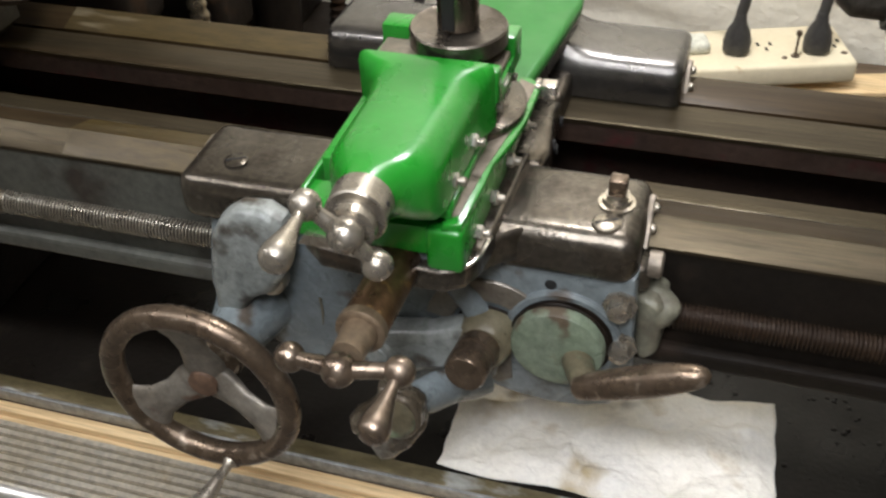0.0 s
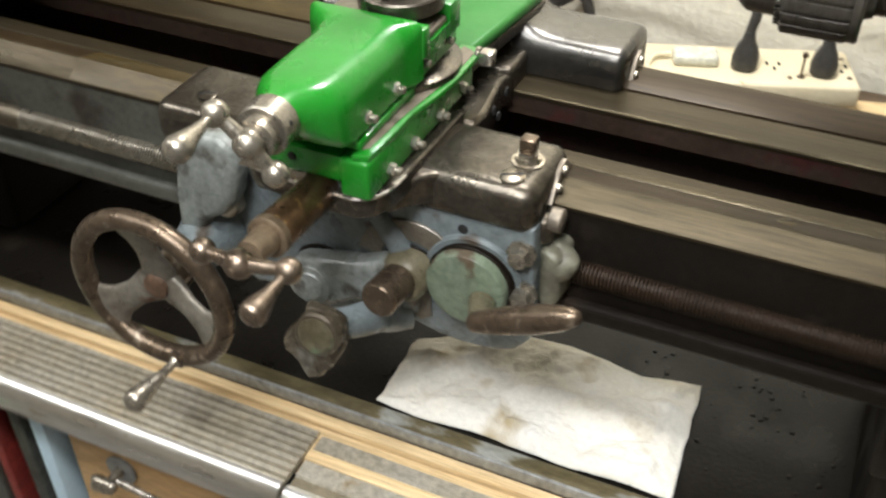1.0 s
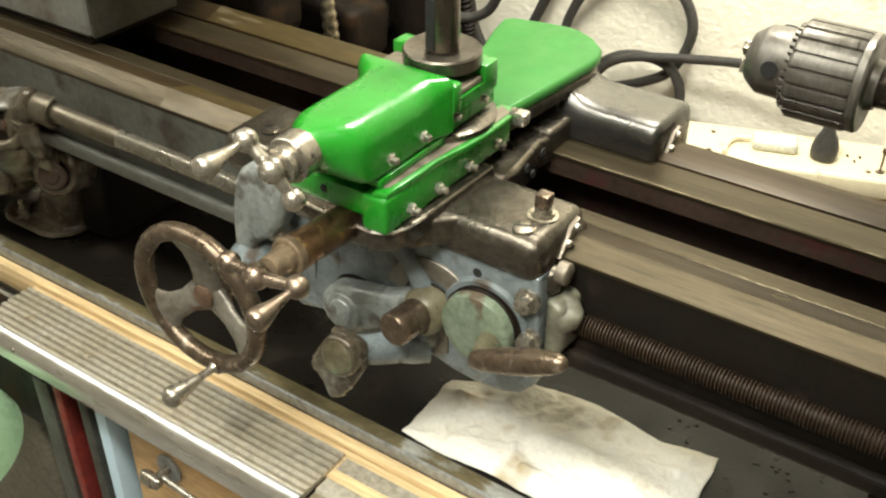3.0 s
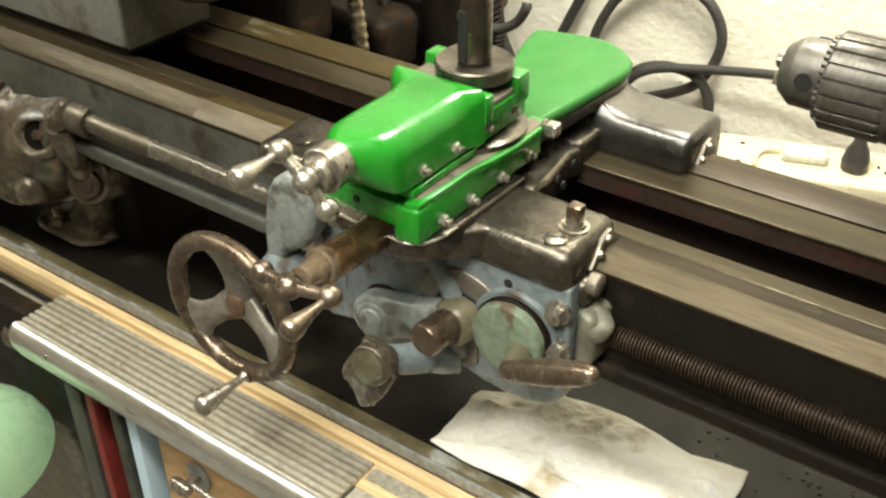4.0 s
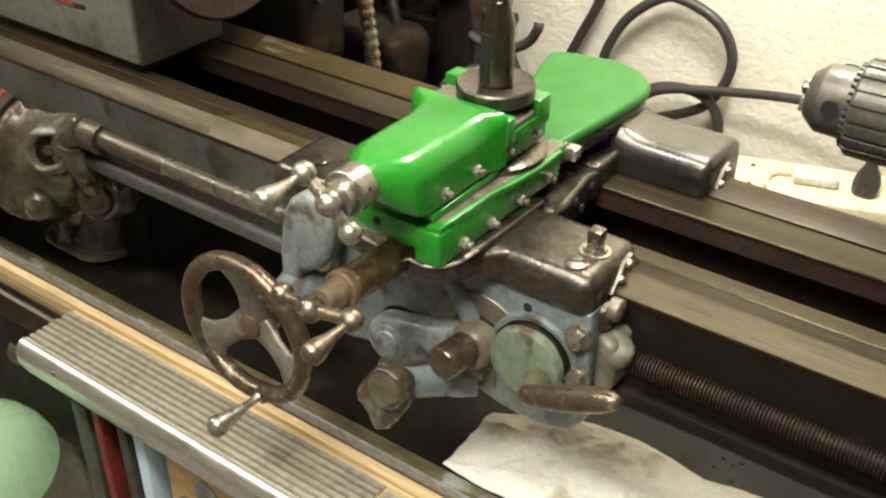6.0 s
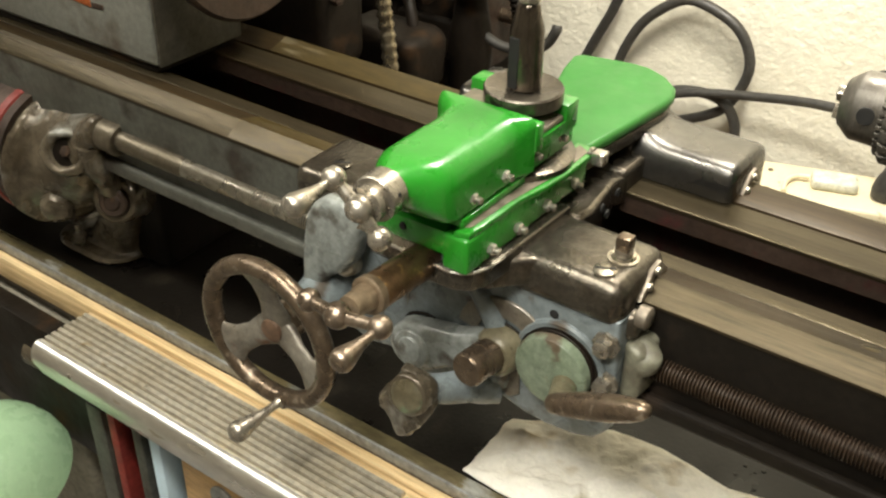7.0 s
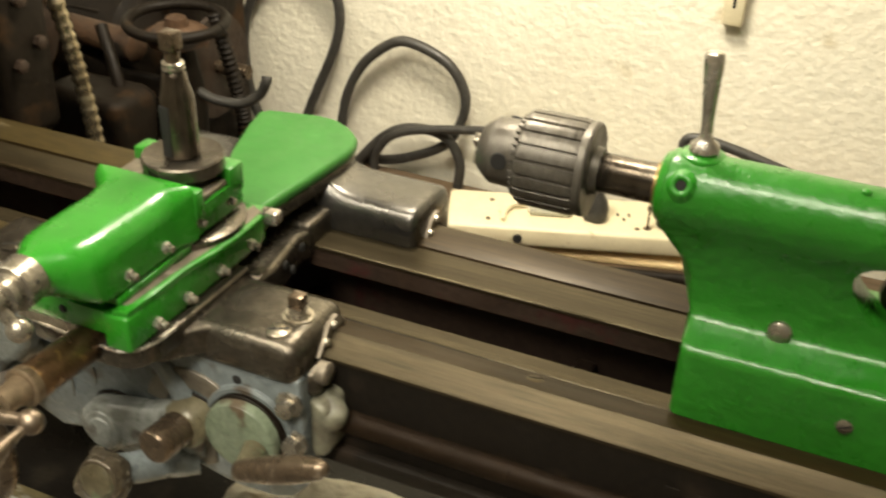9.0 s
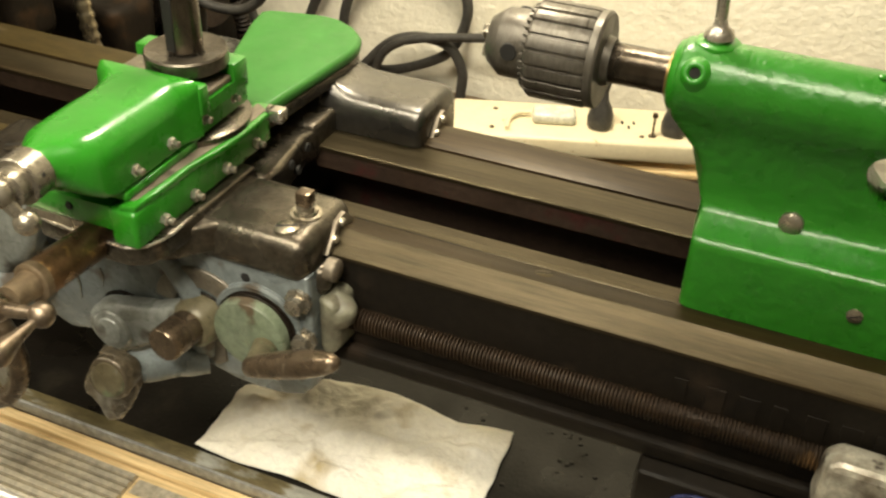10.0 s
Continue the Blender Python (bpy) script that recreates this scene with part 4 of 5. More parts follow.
def apron():
    t = thing("lathe_apron", "blue-grey painted apron casting hanging below the saddle", "lathe apron", (0, 0, 0.1))

    def p(name, bm, m=APRON, label="", parent=t, angle=38):
        bm.transform(Matrix.Translation((0, 0, -0.1)))
        return part(name, bm, m, parent, label, angle)
    out = [(-0.116, 0.1985), (-0.122, 0.170), (-0.126, 0.145), (-0.124, 0.132), (-0.108, 0.122), (-0.092, 0.108), (-0.075, 0.100), (-0.055, 0.104), (-0.040, 0.101), (-0.022, 0.090), (-0.010, 0.090), (0.000, 0.098), (0.015, 0.1055), (0.033, 0.1075), (0.050, 0.103), (0.066, 0.1015), (0.085, 0.103), (0.098, 0.108), (0.106, 0.118), (0.108, 0.135), (0.106, 0.1985)]
    p("front_plate", extrude(out, "y", -0.024, -0.004, 0.004, 3))
    # raised pads and ribs
    p("curved_rib", rough_up(tube([(0.006, -0.023, 0.188), (0.020, -0.025, 0.176), (0.030, -0.025, 0.160), (0.034, -0.025, 0.142), (0.030, -0.024, 0.122)], lambda a: 0.006 + 0.003 * a, 12), 0.0008, 90))
    panel = extrude([(-0.1045, 0.200), (-0.1095, 0.175), (-0.1110, 0.150), (-0.106, 0.1415), (-0.097, 0.146), (-0.088, 0.160), (-0.075, 0.168), (-0.067, 0.181), (-0.062, 0.203), (-0.065, 0.214), (-0.074, 0.2195), (-0.088, 0.2185), (-0.098, 0.211)], "y", -0.0465, -0.0290, 0.0055, 4)
    p("left_wing_panel", rough_up(panel, 0.0007, 45), LINK, "worn grey bulge of the apron")
    pin = p("pinion_boss", rough_up(rev((-0.100, -0.0245, 0.1370), (0, -1, 0), [(0, 0.022), (0.012, 0.019), (0.030, 0.014), (0.048, 0.0125), (0.052, 0.011)], 26), 0.0008, 70), APRON)
    p("oil_cup", rev((-0.080, -0.030, 0.166), (0.2, -0.9, 0.4), [(0, 0.0075), (0.010, 0.0075), (0.012, 0.006), (0.012, 0.003), (0.010, 0.0025)], 20), STEEL)
    # bare brown ring segment round the rib, with its screw holes
    seg = [(0.0345 + r * math.cos(radians(a)), 0.150 + r * math.sin(radians(a))) for r, aa in ((0.034, range(50, 171, 12)), (0.020, range(170, 49, -12))) for a in aa]
    p("wear_plate", extrude(seg, "y", -0.0262, -0.0238, 0.0006, 1), SPOKE, "bare brown iron wear plate")
    p("wear_plate", extrude([(0.036, 0.132), (0.046, 0.136), (0.047, 0.118), (0.040, 0.113), (0.032, 0.117), (0.031, 0.127)], "y", -0.0262, -0.0238, 0.0012, 2), SPOKE)
    # half-nut link and stub
    lean = math.atan2(0.022, 0.059)
    link = [(-0.025 + 0.0185 * math.cos(lean + a), 0.128 + 0.0185 * math.sin(lean + a)) for a in [radians(95 + 170 * k / 10) for k in range(11)]]
    link += [(0.004, 0.1255)]
    link += [(0.034 + 0.0145 * math.cos(lean + a), 0.150 + 0.0145 * math.sin(lean + a)) for a in [radians(-95 + 190 * k / 10) for k in range(11)]]
    link += [(0.006, 0.1535), (-0.012, 0.1500)]
    p("link_arm", rough_up(extrude(link, "y", -0.0400, -0.0235, 0.0050, 4), 0.0008, 50), LINK, "grey painted half-nut link")
    p("link_boss", rough_up(rev((-0.024, -0.024, 0.128), (0, -1, 0.1), [(0, 0.0150), (0.0165, 0.0140), (0.0185, 0.0125), (0.0188, 0.0095), (0.0198, 0.0085), (0.0200, 0.004)], 26), 0.0006, 70), LINK)
    p("stub_boss", rough_up(rev((0.0345, -0.024, 0.150), (0, -1, 0.12), [(0, 0.0165), (0.014, 0.0145), (0.017, 0.012)], 24), 0.0008, 80), GREASY)
    stub = rev((0.0335, -0.0385, 0.1520), (-0.10, -1, 0.05), [(0, 0.0100), (0.001, 0.0108), (0.009, 0.0108), (0.0095, 0.0100), (0.0105, 0.0100), (0.011, 0.0108), (0.022, 0.0108), (0.0235, 0.0098)], 28)
    p("stub_knob", stub, BROWN, "browned steel cylindrical knob")
    # clutch disc and lever
    seat = p("disc_seat", rev((0.0725, -0.0235, 0.1548), (0, -1, 0), [(0, 0.0300), (0.0022, 0.0296), (0.0034, 0.0282)], 44), APRON)
    # black ring imitates the shade in the disc's sunken seat
    p("seat_shade", rev((0.0730, -0.0270, 0.1550), (0, -1, 0), [(0, 0.0256), (0.0004, 0.0254)], 44), BLACK, "black ring for the shade round the disc", seat)
    disc = p("clutch_disc", rev((0.0715, -0.0280, 0.1545), (0, -1, 0), [(0, 0.0238), (0.0060, 0.0238), (0.0078, 0.0228), (0.0084, 0.0205), (0.0088, 0.017)], 44), PALE, "pale green painted clutch disc")
    p("lever_elbow", tube([(0.0820, -0.0340, 0.1500), (0.0850, -0.0430, 0.1520), (0.0880, -0.0520, 0.1550), (0.0905, -0.0580, 0.1575)], lambda a: 0.0080 - 0.0015 * a, 18), GREASY, "", disc)
    p("lever", rev((0.0850, -0.0585, 0.1552), (0.0600, -0.0050, 0.0300), [(0, 0.0040), (0.002, 0.0058), (0.008, 0.0066), (0.022, 0.0076), (0.040, 0.0080), (0.054, 0.0070), (0.062, 0.0054), (0.066, 0.0034), (0.0675, 0.0010)], 26), BROWN, "browned steel lever handle", disc)
    # black seams round the moving parts
    def seam_ring(c, r, w, seed):
        pts = [(c[0] + r * math.cos(a * 0.2618), c[1], c[2] + r * math.sin(a * 0.2618)) for a in range(25)]
        return rough_up(tube(pts, lambda u: w * (0.75 + 0.5 * noise.noise(Vector((u * 9, seed, 0)))), 8, 4), 0.0006, 120)
    p("dark_seam", seam_ring((0.0715, -0.0285, 0.1545), 0.0240, 0.0014, 1), BLACK, "black seam round the disc")
    p("dark_seam", seam_ring((-0.024, -0.0246, 0.128), 0.0186, 0.0018, 2), BLACK)
    p("dark_seam", seam_ring((0.0345, -0.0252, 0.150), 0.0166, 0.0015, 3), BLACK)
    p("dark_seam", rough_up(tube([(-0.010, -0.0245, 0.1445), (0.004, -0.0245, 0.1462), (0.016, -0.0245, 0.1505), (0.022, -0.0245, 0.158)], 0.0022, 8), 0.0010, 120), BLACK)
    for x, z, w, l in ((0.0645, 0.181, 0.0016, 0.010), (0.090, 0.176, 0.0022, 0.016), (0.048, 0.176, 0.0014, 0.012), (-0.060, 0.150, 0.0020, 0.020), (-0.040, 0.160, 0.0015, 0.014)):
        p("oil_run", rough_up(tube([(x, -0.0238, z), (x + 0.0006, -0.0239, z - l * 0.5), (x - 0.0004, -0.0238, z - l)], lambda u, w=w: w * (1.1 - 0.7 * u), 8, 5, squash=0.35), 0.0004, 200), GREASY, "brown oil run")
    # fasteners and holes
    for x, z in ((0.0994, 0.1815), (0.1017, 0.1545)):
        p("apron_bolt", rough_up(rev((x, -0.0235, z), (0, -1, 0), [(0, 0.0085), (0.0025, 0.0085), (0.0028, 0.006), (0.0085, 0.0055), (0.0092, 0.004)], 8), 0.0005, 150), BALL)
    for x, z, r in ((0.0654, 0.1868, 0.0030), (0.0635, 0.1697, 0.0022), (0.033, 0.122, 0.0028), (0.012, 0.173, 0.0022)):
        p("oil_hole", rev((x, -0.0230, z), (0, -1, 0), [(0, r), (0.0013, r), (0.0015, r * 0.8)], 16), HOLE)
    # bearing housing at the right end
    p("bearing_housing", rough_up(box(0.1075, 0.1195, -0.018, 0.012, 0.144, 0.182, 0.005, 5), 0.004, 70), CHALK, "dirty white bearing housing")
    p("bearing_lobe", rough_up(ball((0.1170, -0.010, 0.170), 0.0098, 18, 12, (0.9, 1.0, 1.15)), 0.004, 80), CHALK)
    return t


apron()


def star_knob():
    o = Vector((-0.006, -0.067, 0.110))
    t = thing("clamp_knob", "grimy cast clamp knob with a dirty pale face below the apron", "knob", o)

    def p(name, bm, m, label="", parent=t):
        bm.transform(Matrix.Translation(-o))
        return part(name, bm, m, parent, label, 60)
    lug = [(0.010, 0.131), (0.012, 0.118), (0.005, 0.101), (-0.006, 0.083), (-0.013, 0.080), (-0.020, 0.090), (-0.031, 0.095), (-0.033, 0.102), (-0.028, 0.112), (-0.018, 0.124), (-0.013, 0.135), (0.000, 0.138)]
    bm = extrude(lug, "y", -0.0690, -0.0580, 0.0036, 3)
    bmesh.ops.subdivide_edges(bm, edges=[e for e in bm.edges if e.calc_length() > 0.008], cuts=2, use_grid_fill=True)
    p("lug_casting", rough_up(rough_up(bm, 0.0035, 60, 5), 0.0012, 190), BRACKET)
    d = (0.08, -1, 0.22)
    body = p("boss", rough_up(rev((-0.003, -0.062, 0.122), d, [(0, 0.0140), (0.006, 0.0142), (0.0115, 0.0136), (0.0128, 0.0122), (0.0128, 0.0100)], 34), 0.0008, 110), BRACKET, "grimy rim of the knob")
    p("face", rough_up(rev((-0.0024, -0.0740, 0.1248), d, [(0, 0.0112), (0.0012, 0.0108), (0.0018, 0.0080), (0.0019, 0.0020)], 28), 0.0006, 160), GREASY, "dirty pale face", body)
    p("neck", rough_up(tube([(-0.003, -0.060, 0.122), (0.006, -0.050, 0.119), (0.018, -0.036, 0.116), (0.030, -0.024, 0.116)], lambda a: 0.0085 + 0.003 * a, 18), 0.0012, 80), APRON, "worn grey arm")
    return t


star_knob()


# ---- handwheel and ball cranks ----
def handle_profile(length, r):
    return [(0, r * 0.50), (length * 0.05, r * 0.58), (length * 0.10, r * 0.40), (length * 0.28, r * 0.44), (length * 0.50, r * 0.64), (length * 0.68, r * 0.92), (length * 0.80, r * 1.10), (length * 0.89, r * 1.08), (length * 0.95, r * 0.86), (length * 0.985, r * 0.50), (length, r * 0.12)]


def handwheel():
    c = Vector((-0.100, -0.0905, 0.1370))
    t = thing("handwheel", "browned cast handwheel with three spokes and a steel handle", "handwheel", c)
    R, r = 0.0488, 0.0062
    n, m = 72, 14
    rings = [[Vector(((R + r * math.cos(b)) * math.cos(a), r * 1.05 * math.sin(b), (R + r * math.cos(b)) * math.sin(a))) for b in [2 * math.pi * j / m for j in range(m)]] for a in [2 * math.pi * i / n for i in range(n + 1)]]
    bm = loft(rings, cap=False)
    bmesh.ops.remove_doubles(bm, verts=bm.verts, dist=1e-6)
    rim = part("rim", bm, BROWN, t)
    part("hub", rev((0, 0.024, 0), (0, -1, 0), [(0, 0.013), (0.014, 0.0135), (0.017, 0.0115), (0.0175, 0.009)], 28), BROWN, t)
    part("hub_nut", rev((0, 0.0066, 0), (0, -1, 0), [(0, 0.0085), (0.004, 0.0080), (0.0052, 0.005)], 20), mat("bright_rust", (0.135, 0.080, 0.048), 0.6, 0.2, (0.085, 0.05, 0.03), 90, 0.8), t, "rusty hub nut")
    for k in range(3):
        a = radians(214 + 120 * k)
        d, s = Vector((math.cos(a), 0, math.sin(a))), Vector((-math.sin(a), 0, math.cos(a)))
        rings = []
        for u, w, h, y in ((0.004, 0.0125, 0.0060, 0.010), (0.012, 0.0110, 0.0052, 0.009), (0.022, 0.0085, 0.0042, 0.006), (0.033, 0.0100, 0.0038, 0.003), (0.040, 0.0150, 0.0038, 0.001), (0.0462, 0.0235, 0.0042, 0.0)):
            rings.append([d * u + s * (w * math.cos(b)) + Vector((0, y + h * math.sin(b), 0)) for b in [2 * math.pi * j / 14 for j in range(14)]])
        part("spoke", loft(rings), SPOKE, t, angle=60)
    a = radians(283)
    p0 = Vector((R * math.cos(a), -0.004, R * math.sin(a)))
    h = part("handle", rev(p0, (-0.10, -1, -0.05), handle_profile(0.042, 0.0066), 22), BALL, t, "polished steel handle")
    part("handle_collar", rev(p0 + Vector((0, 0.003, 0)), (0, -1, 0), [(0, 0.0062), (0.004, 0.0058), (0.005, 0.0045)], 18), BROWN, h)
    return t


handwheel()


def crank(name, label, mid, a, b, tip, r, material):
    """A bar with three balls, a turned handle from ball a towards tip, and a short arm to ball b."""
    mid, a, b, tip = Vector(mid), Vector(a), Vector(b), Vector(tip)
    t = thing(name, label, "ball crank", mid)

    def p(nm, bm, m=material, lab="", parent=t):
        bm.transform(Matrix.Translation(-mid))
        return part(nm, bm, m, parent, lab)
    p("hub_ball", ball(mid, r * 1.12, 24, 16))
    for q, nm in ((a, "handle_ball"), (b, "counter_ball")):
        d = q - mid
        l = d.length
        p("arm", rev(mid, d, [(0, r * 0.62), (l * 0.35, r * 0.58), (l * 0.7, r * 0.50), (l, r * 0.6)], 18))
        p(nm, ball(q, r * 0.98, 22, 14))
    h = tip - a
    p("handle", rev(a, h, handle_profile(h.length + 0.004, r * 0.88), 22), lab="turned handle")
    p("hub_screw", rev(mid + Vector((0, -r * 1.05, 0)), (0, -1, 0), [(0, r * 0.36), (r * 0.14, r * 0.34), (r * 0.16, r * 0.1)], 14))
    return t


crank("compound_crank", "polished steel ball crank on the compound slide", (0.0064, -0.1225, 0.2829), (-0.0075, -0.1240, 0.2955), (0.0168, -0.1200, 0.2685), (-0.0062, -0.1545, 0.2945), 0.0064, BALL)
crank("cross_slide_crank", "browned steel ball crank on the cross slide", (0.0039, -0.1385, 0.2275), (0.0278, -0.1345, 0.2285), (-0.0191, -0.1345, 0.2245), (0.0271, -0.1645, 0.2262), 0.0066, mat("brown_polished_steel", (0.25, 0.20, 0.15), 0.30, 0.9, (0.13, 0.095, 0.068), 120, 0.8, 0.05, 600))


def feed_barrel():
    t = thing("cross_feed_barrel", "browned cylindrical cross-feed screw barrel", "feed screw", (0.004, -0.075, 0.2215))
    d = Vector((0.0, -1.0, 0.075))
    part("barrel", rev((0, 0.014, 0), d, [(0, 0.0098), (0.001, 0.0104), (0.048, 0.0104), (0.049, 0.0099)], 36), mat("oily_brown_barrel", (0.20, 0.12, 0.06), 0.32, 0.8, (0.075, 0.045, 0.024), 55, 0.9, 0.12, 300, (0.36, 0.22, 0.08), 70, 0.60), t)
    part("dial", rev((0, -0.0352, 0.0038), d, [(0, 0.0104), (0.0005, 0.0109), (0.0050, 0.0109), (0.0056, 0.0102), (0.0058, 0.0080), (0.0120, 0.0072), (0.020, 0.0068)], 36), mat("pale_worn_brass", (0.24, 0.18, 0.115), 0.38, 0.6, (0.13, 0.09, 0.055), 60, 0.9, 0.1, 300), t, "worn brassy dial ring")
    part("flange", rev((0, 0.0185, -0.0006), d, [(0, 0.0150), (0.006, 0.0150), (0.007, 0.0138)], 36), APRON, t)
    return t


feed_barrel()


# ---- cross slide and compound, green ----
def cross_slide():
    t = thing("cross_slide", "bright green painted cross slide with worn bare edges", "cross slide", (0, 0, 0.22))

    def p(name, bm, m=GREEN, label="", parent=t, angle=38):
        bm.transform(Matrix.Translation((0, 0, -0.22)))
        return part(name, bm, m, parent, label, angle)
    # two cheeks and a top, open at the front for the dovetail
    p("right_cheek", box(0.0185, 0.0352, -0.0705, 0.060, 0.2252, 0.2478, 0.0024, 3))
    p("left_cheek", box(-0.0470, -0.0440, -0.0560, 0.060, 0.2310, 0.2450, 0.0012, 3))
    web = extrude([(-0.0480, -0.0560), (-0.0450, -0.0640), (0.0190, -0.0690), (0.0190, -0.0400), (-0.0480, -0.0400)], "z", 0.2325, 0.2474, 0.0014, 2)
    for v in web.verts:
        v.co.z -= 0.10 * max(0.0, 0.005 - v.co.x)
    p("front_web", web)
    p("top_plate", box(-0.0265, 0.0350, -0.0565, 0.058, 0.2425, 0.2484, 0.0015, 2))
    rail = [(0.0262, -0.070), (0.0345, -0.068), (0.0362, -0.040), (0.0362, -0.022), (0.0405, 0.000), (0.0425, 0.020), (0.0425, 0.052), (0.036, 0.058), (0.028, 0.058), (0.028, 0.010), (0.0262, -0.02)]
    p("side_rail", extrude(rail, "z", 0.2470, 0.2512, 0.0012, 2))
    p("rail_wear", extrude([(0.0270, -0.066), (0.0318, -0.062), (0.0338, -0.028), (0.0370, 0.0), (0.0395, 0.016), (0.0398, 0.05), (0.031, 0.055), (0.030, 0.005)], "z", 0.2513, 0.2517, 0.0002, 1), WORN, "bare worn metal on the rail")
    for y in (-0.0485, -0.0216, 0.0100, 0.0417):
        gib_screw((0.0353, y, 0.2325 - 0.22), t)
    bo = p("swivel_bolt", rev((0.0400, 0.0520, 0.2490), (1, 0, 0), [(0, 0.0050), (0.0022, 0.0050), (0.0024, 0.0030)], 18), BALL)
    p("square_head", box(0.0425, 0.0505, 0.0478, 0.0560, 0.2450, 0.2530, 0.0009, 2), BRIGHT, "bright square bolt head", bo)
    bo = p("swivel_bolt", rev((-0.0300, 0.0560, 0.2460), (-1, 0, 0), [(0, 0.0060), (0.004, 0.0060)], 18), BALL)
    p("square_head", box(-0.0430, -0.0345, 0.0510, 0.0610, 0.2410, 0.2510, 0.0009, 2), BRIGHT, "bright square bolt head", bo)
    p("front_hole", rev((-0.010, -0.0664, 0.2392), (-0.1, -1, 0), [(0, 0.0026), (0.0012, 0.0022)], 14), HOLE)
    # rear cover plate, widening to the back
    plate = [(0.0340, 0.0540), (0.0400, 0.105), (0.0447, 0.150), (0.0440, 0.163), (0.0395, 0.1745), (0.0270, 0.187), (0.0120, 0.1945), (0.0, 0.1955), (-0.020, 0.192), (-0.0395, 0.1872), (-0.0445, 0.181), (-0.0400, 0.160), (-0.0290, 0.125), (-0.0200, 0.100), (-0.0100, 0.076), (0.0, 0.0600)]
    p("rear_cover", extrude(plate, "z", 0.2400, 0.2490, 0.0036, 4), DULLGREEN, "scuffed green rear cover plate")
    p("cover_slab", extrude([(x * 0.96, 0.125 + (y - 0.125) * 0.97) for x, y in plate], "z", 0.2310, 0.2396, 0.0010, 2), SADDLE, "brown bare steel slab under the cover")
    return t


cross_slide()


def compound():
    t = thing("compound_slide", "glossy green painted compound slide on a steel swivel", "compound slide", (0, 0, 0.246))

    def p(name, bm, m=GREEN, label="", parent=t, angle=38):
        bm.transform(Matrix.Translation((0, 0, -0.246)))
        return part(name, bm, m, parent, label, angle)
    p("swivel_disc", rev((0.004, 0.022, 0.2486), (0, 0, 1), [(0, 0.0365), (0.0005, 0.0370), (0.0062, 0.0370), (0.0068, 0.0362)], 60), SADDLE, "graduated brown steel swivel disc")
    p("swivel_base", box(-0.0240, 0.0234, -0.062, 0.050, 0.2486, 0.2572, 0.0015, 2))
    p("base_ledge", box(-0.0245, 0.0292, -0.0665, 0.000, 0.2516, 0.2566, 0.0012, 2))
    p("gib_plate", box(0.0235, 0.0270, -0.060, 0.048, 0.2575, 0.2700, 0.0010, 2))
    p("left_side", box(-0.0300, -0.0245, -0.060, 0.048, 0.2575, 0.2700, 0.0010, 2))
    # body: rounded top that narrows to the nose
    rings = []
    for y, ax, w, z0, z1, r in ((-0.099, 0.004, 0.024, 0.26980000000000004, 0.2918, 0.0115), (-0.0955, 0.0043, 0.0249, 0.269, 0.2921, 0.0115), (-0.0915, 0.0048, 0.0279, 0.26730000000000004, 0.2923, 0.0132), (-0.087, 0.0055, 0.0362, 0.2655, 0.2925, 0.014), (-0.0825, 0.0056, 0.0435, 0.262, 0.2926, 0.0145), (-0.077, 0.0054, 0.0475, 0.259, 0.2925, 0.0145), (-0.069, 0.0054, 0.0487, 0.2577, 0.2923, 0.014), (-0.05, 0.0054, 0.0489, 0.2576, 0.2921, 0.0135), (-0.03, 0.0054, 0.0489, 0.2576, 0.2915, 0.013), (-0.018, 0.0043, 0.0513, 0.2576, 0.2918, 0.0125), (-0.012, 0.0029, 0.0557, 0.2576, 0.2922, 0.011), (-0.0075, 0.0014, 0.0629, 0.2576, 0.292, 0.008), (-0.002, 0.0006, 0.0665, 0.2576, 0.2912, 0.005)):
        h = z1 - z0
        rings.append([Vector((ax + u, y, (z0 + z1) / 2 + v)) for u, v in arch(w, h, min(r, w / 2 - 1e-4, h / 2 - 1e-4), max(0.0022, min(r, h / 2 - 1e-4) * min(1.0, max(0.0, (-0.072 - y) / 0.020))))])
    p("body", loft([[Vector((q.x - 0.0012 * min(1.0, max(0.0, (q.x - 0.004) / 0.02)), q.y, q.z)) for q in ring] for ring in rings]), angle=60)
    # bars either side of the T-slot that carries the tool post
    p("front_bar", box(-0.0330, 0.0338, -0.0030, 0.0050, 0.2705, 0.2875, 0.0014, 2))
    p("rear_bar", box(-0.0330, 0.0338, 0.0300, 0.0440, 0.2705, 0.2875, 0.0016, 2))
    p("t_slot", box(-0.0328, 0.0334, 0.0002, 0.0430, 0.2702, 0.2775))
    p("lower_bar", box(-0.0290, 0.0300, -0.0020, 0.0470, 0.2572, 0.2700, 0.0012, 2))
    p("t_nut", box(-0.0300, 0.0320, 0.0055, 0.0295, 0.2777, 0.2815, 0.0008, 1), WORN, "T-slot nut")
    for y in (-0.0565, -0.0260, 0.0042, 0.0330):
        gib_screw((0.0271, y, 0.2652 - 0.246), t)
    # steel collar and dial at the nose
    d = Vector((0.08, -1, 0)).normalized()
    n0 = Vector((0.0045, -0.0975, 0.2818))
    p("nose_collar", rev(n0, d, [(0, 0.0118), (0.0006, 0.0124), (0.0125, 0.0124), (0.0132, 0.0118), (0.0132, 0.0090), (0.0165, 0.0088), (0.0170, 0.0100), (0.0205, 0.0098), (0.0210, 0.0070), (0.0260, 0.0060)], 36), BALL, "worn steel dial collar")
    p("collar_hole", rev(n0 + Vector((0.0118, -0.0065, 0.0035)), (1, 0, 0.28), [(0, 0.0014), (0.0008, 0.0012)], 12), HOLE)
